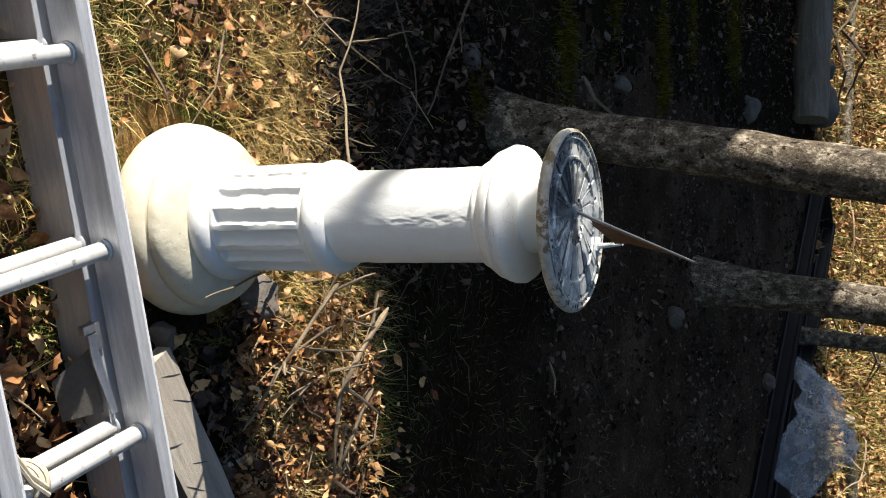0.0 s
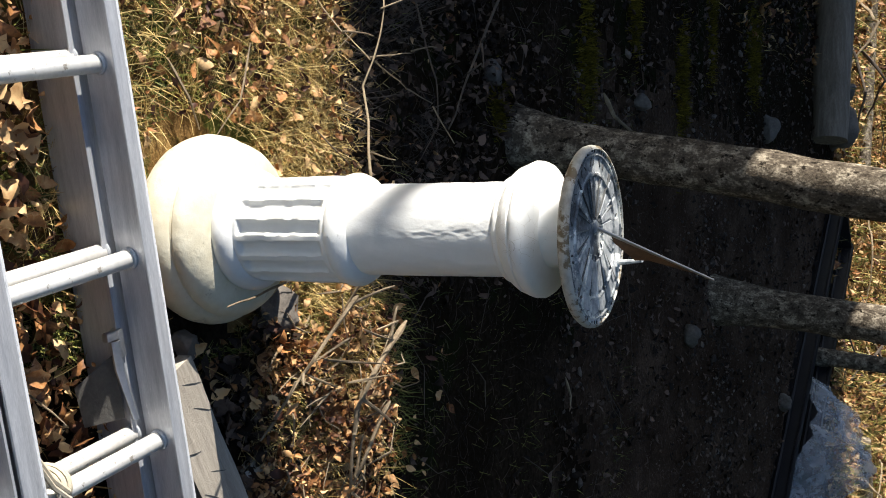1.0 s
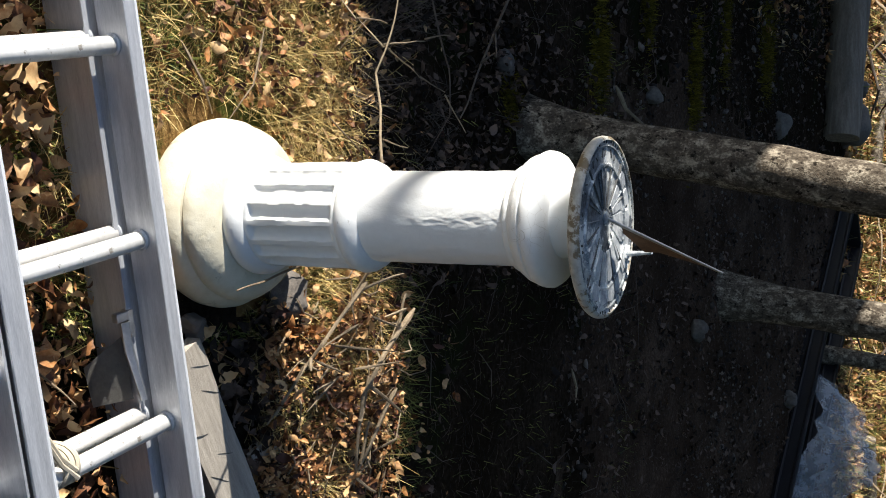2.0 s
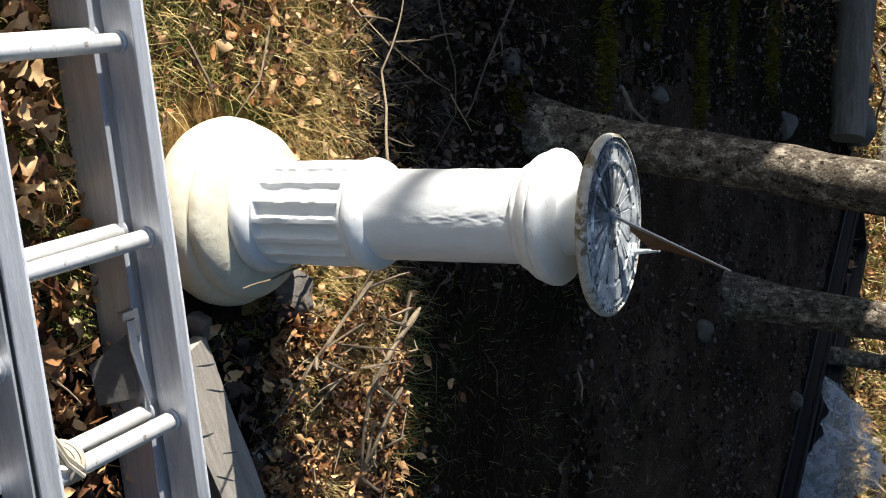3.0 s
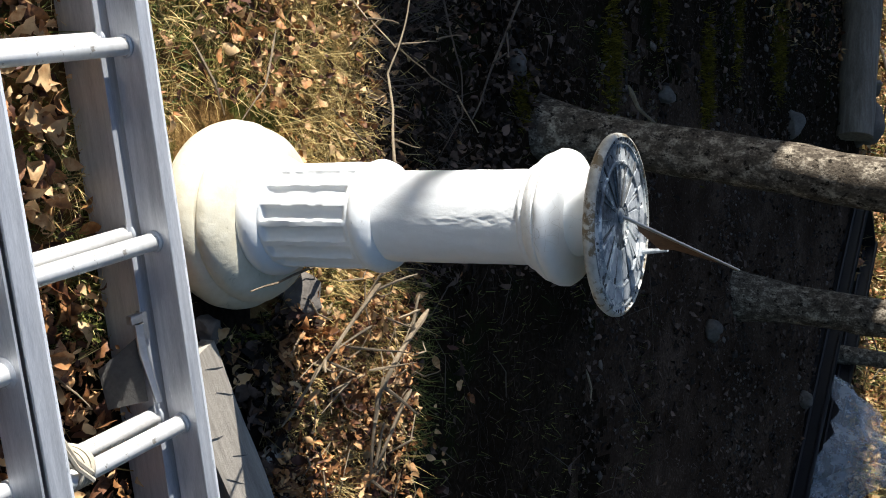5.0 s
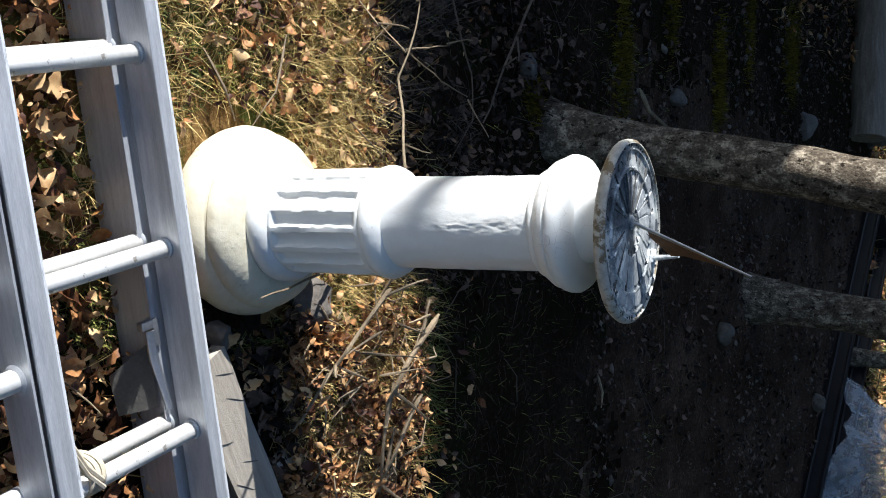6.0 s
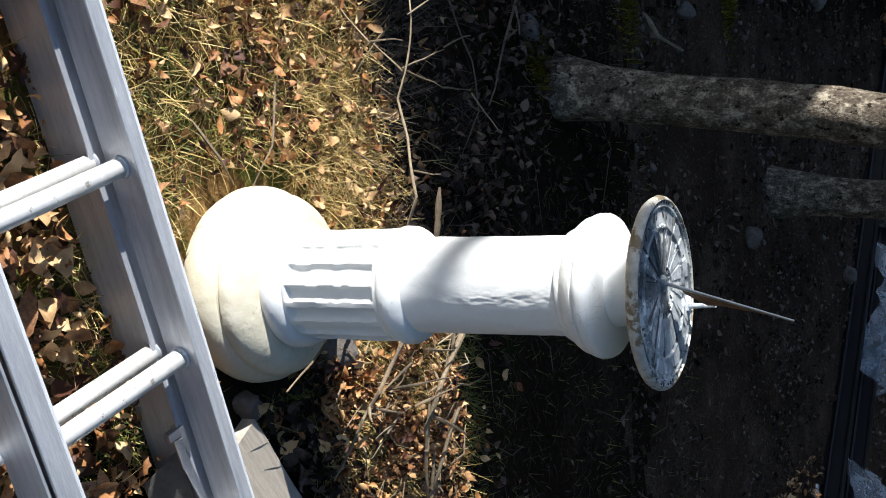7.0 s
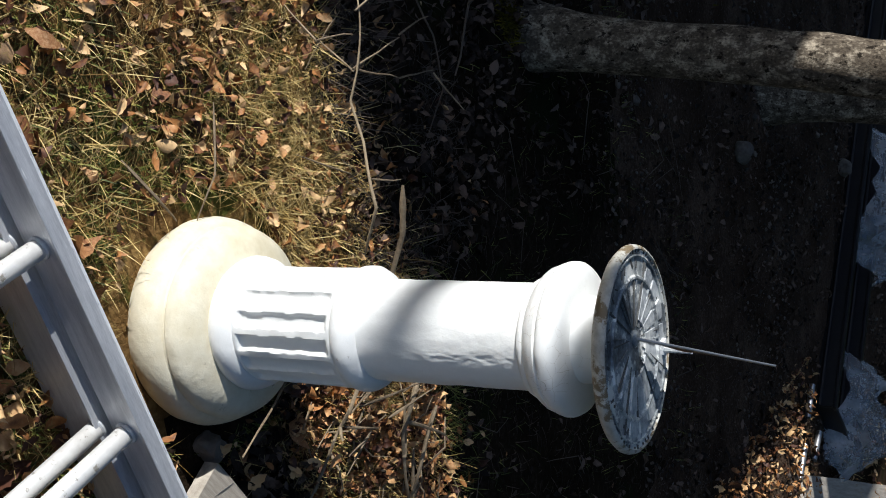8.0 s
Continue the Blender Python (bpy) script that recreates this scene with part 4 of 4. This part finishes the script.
def leaf_verts(n, size, curl, fold):
    """Lobed leaf, folded along its rib, curled and twisted: 23 corners."""
    us = np.linspace(-0.40, 0.42, STATIONS)
    ws = np.array([0.10, 0.25, 0.16, 0.31, 0.19, 0.25, 0.11])
    u = np.concatenate([[-0.55, 0.52], np.repeat(us, 3)])
    w = np.concatenate([[0, 0], np.column_stack([ws, 0 * ws, -ws]).ravel()])
    k = len(u)
    lobed = npr.uniform(0.0, 0.75, (n, 1)) ** 1.5
    plain = np.concatenate([[0, 0], np.column_stack([0.26 * np.cos(us * 2.9), 0 * us, -0.26 * np.cos(us * 2.9)]).ravel()])
    Wd = (w * lobed + plain * (1 - lobed)) * npr.uniform(0.65, 1.3, (n, 1)) + npr.normal(0, 0.018, (n, k)) * (np.abs(w) > 0)
    U = np.tile(u, (n, 1)) + npr.normal(0, 0.015, (n, k))
    bend = npr.normal(0, 0.35, (n, 1))
    Wd = Wd + bend * (U ** 2) * 0.6
    Z = fold[:, None] * np.abs(Wd) + curl[:, None] * U ** 2 + 0.6 * npr.normal(0, 1, (n, 1)) * U * Wd + npr.normal(0, 0.02, (n, k))
    return np.stack([U, Wd, Z], -1) * size[:, None, None]


def scatter_leaves(name, pts, s0, s1, lift, tilt, material, label):
    n = len(pts)
    size = s0 + (s1 - s0) * npr.uniform(0, 1, n) ** 1.7
    V = leaf_verts(n, size, npr.normal(0.0, 1.1, n), npr.normal(0.3, 0.6, n))
    F = frames_for(npr.uniform(0, 6.28, n), npr.normal(0, tilt, n), npr.normal(0, tilt, n))
    V = np.einsum("nij,nkj->nki", F, V)
    z = np.array([zg(x, y) for x, y in pts]) + npr.uniform(0.002, lift, n)
    V += np.column_stack([pts, z])[:, None, :]
    return stuff_mesh(name, V, LEAF_FACES, material, label, "leaf litter")


def scatter_blades(name, pts, l0, l1, width, lean0, lean1, material, label, drift=None):
    n = len(pts)
    L = npr.uniform(l0, l1, n)
    a = npr.uniform(0, 6.28, n) if drift is None else npr.normal(drift, 0.9, n)
    lean = npr.uniform(lean0, lean1, n)
    w = npr.uniform(0.6, 1.3, n) * width
    cols = []
    for i in range(4):
        s = i / 3
        th = lean * (0.86 + 0.22 * s)
        r, h = L * s * np.sin(th), L * s * np.cos(th)
        c = np.stack([np.cos(a) * r, np.sin(a) * r, h], -1)
        ww = (w * (1 - 0.85 * s))[:, None] * 0.5
        side = np.stack([-np.sin(a), np.cos(a), np.zeros(n)], -1) * ww
        cols += [c - side, c + side]
    V = np.stack(cols, 1)
    z = np.array([zg(x, y) for x, y in pts])
    V += np.column_stack([pts, z])[:, None, :]
    return stuff_mesh(name, V, [(0, 1, 3, 2), (2, 3, 5, 4), (4, 5, 7, 6)], material, label, "grass")


def patchy(x, y, f=3.0, s=0.0):
    return min(1.0, max(0.0, 0.5 + 1.6 * noise.noise(Vector((x * f, y * f, 20 + s)))))


def leaf_keep(x, y):
    edge = 1.98 + 0.2 * x
    # fewer pale leaves inside the pedestal's shadow, to deepen it
    shadow_thin = 0.22 if x > 0.06 and y < 1.70 + 0.12 * x and y > 1.30 + 0.25 * x else 1.0
    return shadow_thin * clear(x, y) * (0.35 + 0.65 * patchy(x, y, 2.6, 1)) * min(1.0, max(0.06, 1 - (y - edge - 0.1) / 0.25))


scatter_leaves("leaf_litter", spread(12000, -1.5, 1.5, 0.45, 2.6, leaf_keep), 0.009, 0.040, 0.034, 0.6, M_LEAF, "brown and orange dry leaves covering the ground")
scatter_leaves("leaf_litter", spread(3000, 0.10, 0.75, 1.70, 2.25, lambda x, y: clear(x, y) * (0.12 + 0.88 * patchy(x, y, 7, 71))), 0.008, 0.036, 0.06, 0.8, M_LEAFO, "curled orange dry leaves round the sticks")
scatter_leaves("leaf_litter", spread(12000, -2.4, 2.8, 2.2, 9.5, lambda x, y: (0.15 + 0.85 * patchy(x, y, 1.4, 3)) * (0.45 if x > 0.1 and y < 3.4 else 1.0)), 0.012, 0.05, 0.02, 0.35, M_DUFF, "dry leaves coloured dark for the shaded soil")
# dark leaves laid in the pedestal's shadow to blacken it
scatter_leaves("leaf_litter", spread(900, 0.08, 0.9, 1.38, 1.85, clear), 0.02, 0.055, 0.03, 0.5, M_DUFF, "leaves coloured dark for the pedestal's shadow beside the board")
scatter_leaves("leaf_litter", spread(1500, -0.75, 0.85, 0.65, 1.42, lambda x, y: 1.0 if y < 1.205 + 0.251 * x else 0.0), 0.022, 0.062, 0.04, 0.5, M_LEAF, "broad dry brown leaves under the ladder")
# light litter copy here, so the sunlit mound stands out from the shade
scatter_leaves("leaf_litter", spread(1900, 1.62, 3.2, 4.2, 6.1, None), 0.02, 0.06, 0.05, 0.6, M_LEAF, "dry leaves at the sunlit edge of the shade")
scatter_leaves("leaf_litter", spread(15000, -5, 6, 9.0, 17, None), 0.03, 0.11, 0.06, 0.6, M_LEAF, "dry leaves on the sunlit ground beyond")


def outer_keep(x, y):
    inside = -1.3 < x < 2.8 and 0.6 < y < 9.0
    return (0.0 if inside else 1.0) * (0.3 + 0.7 * patchy(x, y, 0.9, 50)) * math.exp(-(math.hypot(x, y - 3) / 9.0) ** 4)


scatter_leaves("leaf_litter", spread(16000, -9, 9, -6, 9.5, outer_keep), 0.02, 0.08, 0.04, 0.5, M_LEAF, "dry leaves strewn over the clearing")


def straw_keep(x, y):
    k = math.exp(-((x + 0.30) / 0.30) ** 2 - ((y - 1.88) / 0.22) ** 2)
    # straw thinned as well where the pedestal shades the ground
    shadow_thin = 0.15 if x > 0.06 and y < 1.70 + 0.12 * x else 1.0
    return shadow_thin * clear(x, y) * min(1.0, 0.12 + 0.9 * k + 0.25 * patchy(x, y, 3.3, 5)) * min(1.0, max(0.05, 1 - (y - 2.08 - 0.24 * x) / 0.12))


scatter_blades("dry_grass", spread(10500, -1.3, 0.4, 1.15, 2.3, straw_keep), 0.02, 0.085, 0.0024, 0.7, 1.45, M_STRAW, "flattened straw-coloured dry grass")
scatter_blades("dry_grass", spread(2000, -0.3, 1.0, 1.7, 2.28, lambda x, y: clear(x, y) * patchy(x, y, 3, 7)), 0.03, 0.11, 0.0024, 0.5, 1.4, M_STRAW, "straw-coloured dry grass among sticks")
scatter_blades("dry_grass", spread(2300, 0.05, 0.75, 1.74, 2.24, lambda x, y: clear(x, y) * patchy(x, y, 6, 61)), 0.03, 0.10, 0.0026, 0.5, 1.45, M_STRAW, "tangled pale straw among sticks and leaves")
scatter_blades("green_grass", spread(2000, 0.05, 0.75, 1.80, 2.4, lambda x, y: clear(x, y) * max(0.0, patchy(x, y, 5, 63) - 0.35)), 0.02, 0.07, 0.0024, 0.3, 1.3, M_GRASS, "green grass tufts among the sticks")
scatter_blades("green_grass", spread(17000, -1.4, 0.2, 1.0, 2.1, lambda x, y: clear(x, y) * patchy(x, y, 2.3, 9) * (1.0 if y < 1.75 + 0.2 * x * x else 0.4)), 0.008, 0.032, 0.0030, 0.3, 1.35, M_GRASS, "short green grass and moss between leaves")
scatter_blades("green_grass", spread(1600, -0.8, 1.3, 1.9, 4.2, lambda x, y: patchy(x, y, 1.8, 12)), 0.01, 0.05, 0.0022, 0.3, 1.3, M_GRASS, "sparse green grass in the shade")
scatter_blades("green_grass", spread(700, -0.8, 0.8, 0.6, 1.25, lambda x, y: patchy(x, y, 3.5, 13)), 0.02, 0.08, 0.0024, 0.3, 1.3, M_GRASS, "short green grass under the ladder")
# dry grass in dark twig colour: its shade is in the material
scatter_blades("dry_grass", spread(1700, -1.1, 0.05, 2.0, 2.5, lambda x, y: patchy(x, y, 3.4, 77)), 0.04, 0.12, 0.0024, 0.5, 1.4, M_TWIGD, "dry grass tussocks coloured dark for the edge of the shade")
scatter_leaves("leaf_litter", spread(1300, -1.2, 0.1, 2.05, 3.2, lambda x, y: patchy(x, y, 2.8, 78)), 0.014, 0.045, 0.05, 0.7, M_DUFF, "dry leaves coloured dark for the shaded grass")
scatter_blades("dry_grass", spread(14000, -9, 9, -6, 9.5, outer_keep), 0.03, 0.14, 0.004, 0.4, 1.4, M_STRAW, "dry grass over the clearing")
scatter_blades("dry_grass", spread(9000, -5, 6, 9.4, 17, lambda x, y: patchy(x, y, 1.1, 40)), 0.06, 0.28, 0.007, 0.3, 1.45, M_STRAW, "sunlit dry grass beyond the shade")
scatter_blades("green_grass", spread(6000, -5, 6, 9.2, 17, None), 0.06, 0.3, 0.009, 0.2, 1.1, M_GRASS, "sunlit green undergrowth beyond the shade")
scatter_blades("needle_litter", spread(16000, -2.0, 2.6, 2.2, 7.5, lambda x, y: 0.3 + 0.7 * patchy(x, y, 1.2, 15)), 0.03, 0.08, 0.0022, 1.2, 1.55, M_DUFF, "fallen needles coloured dark for the shaded soil")

MOSS = ((-0.72, 3.62, 0.14, 0.055), (-0.82, 4.80, 0.17, 0.07), (-1.24, 6.43, 0.15, 0.12), (-0.47, 2.88, 0.06, 0.05), (-1.28, 5.35, 0.22, 0.06), (-1.0, 4.15, 0.10, 0.05))


def moss_keep(x, y):
    return max(math.exp(-((x - a) / w) ** 2 - ((y - b) / d) ** 2) for a, b, w, d in MOSS) * (0.4 + patchy(x, y, 9, 30))


scatter_blades("moss_tufts", spread(13000, -1.9, -0.3, 2.8, 7.2, moss_keep), 0.012, 0.04, 0.006, 0.1, 1.3, M_MOSSB, "yellow-green moss tufts in the shade")

# small stones in the bare soil
n = 2600
gp = spread(n, -1.8, 2.4, 3.45, 8.5, lambda x, y: patchy(x, y, 1.0, 17))
oct_v = np.array([(1, 0, 0), (0, 1, 0), (-1, 0, 0), (0, -1, 0), (0, 0, 0.7), (0, 0, -0.7), (0.6, 0.6, 0.35), (-0.6, -0.6, 0.3)])
gs = npr.uniform(0.004, 0.012, n) * np.where(npr.uniform(0, 1, n) > 0.93, 2.2, 1.0)
gv = oct_v[None] * gs[:, None, None] * npr.uniform(0.7, 1.3, (n, 8, 1))
gv = np.einsum("nij,nkj->nki", frames_for(npr.uniform(0, 6.28, n), npr.normal(0, 0.3, n), npr.normal(0, 0.3, n)), gv)
gv += np.column_stack([gp, [zg(x, y) + 0.004 for x, y in gp]])[:, None, :]
stuff_mesh("gravel", gv, [(0, 6, 4), (6, 1, 4), (1, 2, 4), (2, 7, 4), (7, 3, 4), (3, 0, 4), (0, 1, 6), (1, 0, 5), (2, 1, 5), (3, 2, 5), (0, 3, 5), (2, 3, 7)], M_GRIT, "small stones scattered in dark soil", "gravel")

# the largest dry leaves, each on its own
leaf_meshes = []
for k in range(8):
    v = leaf_verts(1, np.array([1.0]), npr.normal(0.0, 0.8, 1), npr.normal(0.3, 0.4, 1))[0]
    me = bpy.data.meshes.new("leaf")
    me.from_pydata([tuple(p) for p in v], [], LEAF_FACES)
    me.polygons.foreach_set("use_smooth", [True] * len(me.polygons))
    me.materials.append(M_LEAFP)
    leaf_meshes.append(me)
for k in range(130):
    if k < 50:
        x, y = rng.uniform(-0.45, 0.55), rng.uniform(0.95, 1.25) + 0.1
    elif k < 110:
        x, y = rng.uniform(0.12, 0.75), rng.uniform(1.5, 2.25)
    else:
        x, y = rng.uniform(-0.8, 0.1), rng.uniform(1.2, 2.2)
    if not clear(x, y) or math.hypot(x - PX, y - PY) < 0.27 or abs(y - 1.245 - 0.251 * x) < 0.075:
        continue
    ob = new("leaf", leaf_meshes[k % 8])
    s = rng.uniform(0.045, 0.085) if k < 110 else rng.uniform(0.035, 0.06)
    ob.parent = ground
    ob.matrix_world = pose(x, y, zg(x, y) + rng.uniform(0.012, 0.035), rng.gauss(0, 24), rng.gauss(0, 24), rng.uniform(0, 360)) @ Matrix.Diagonal((s, s, s, 1))
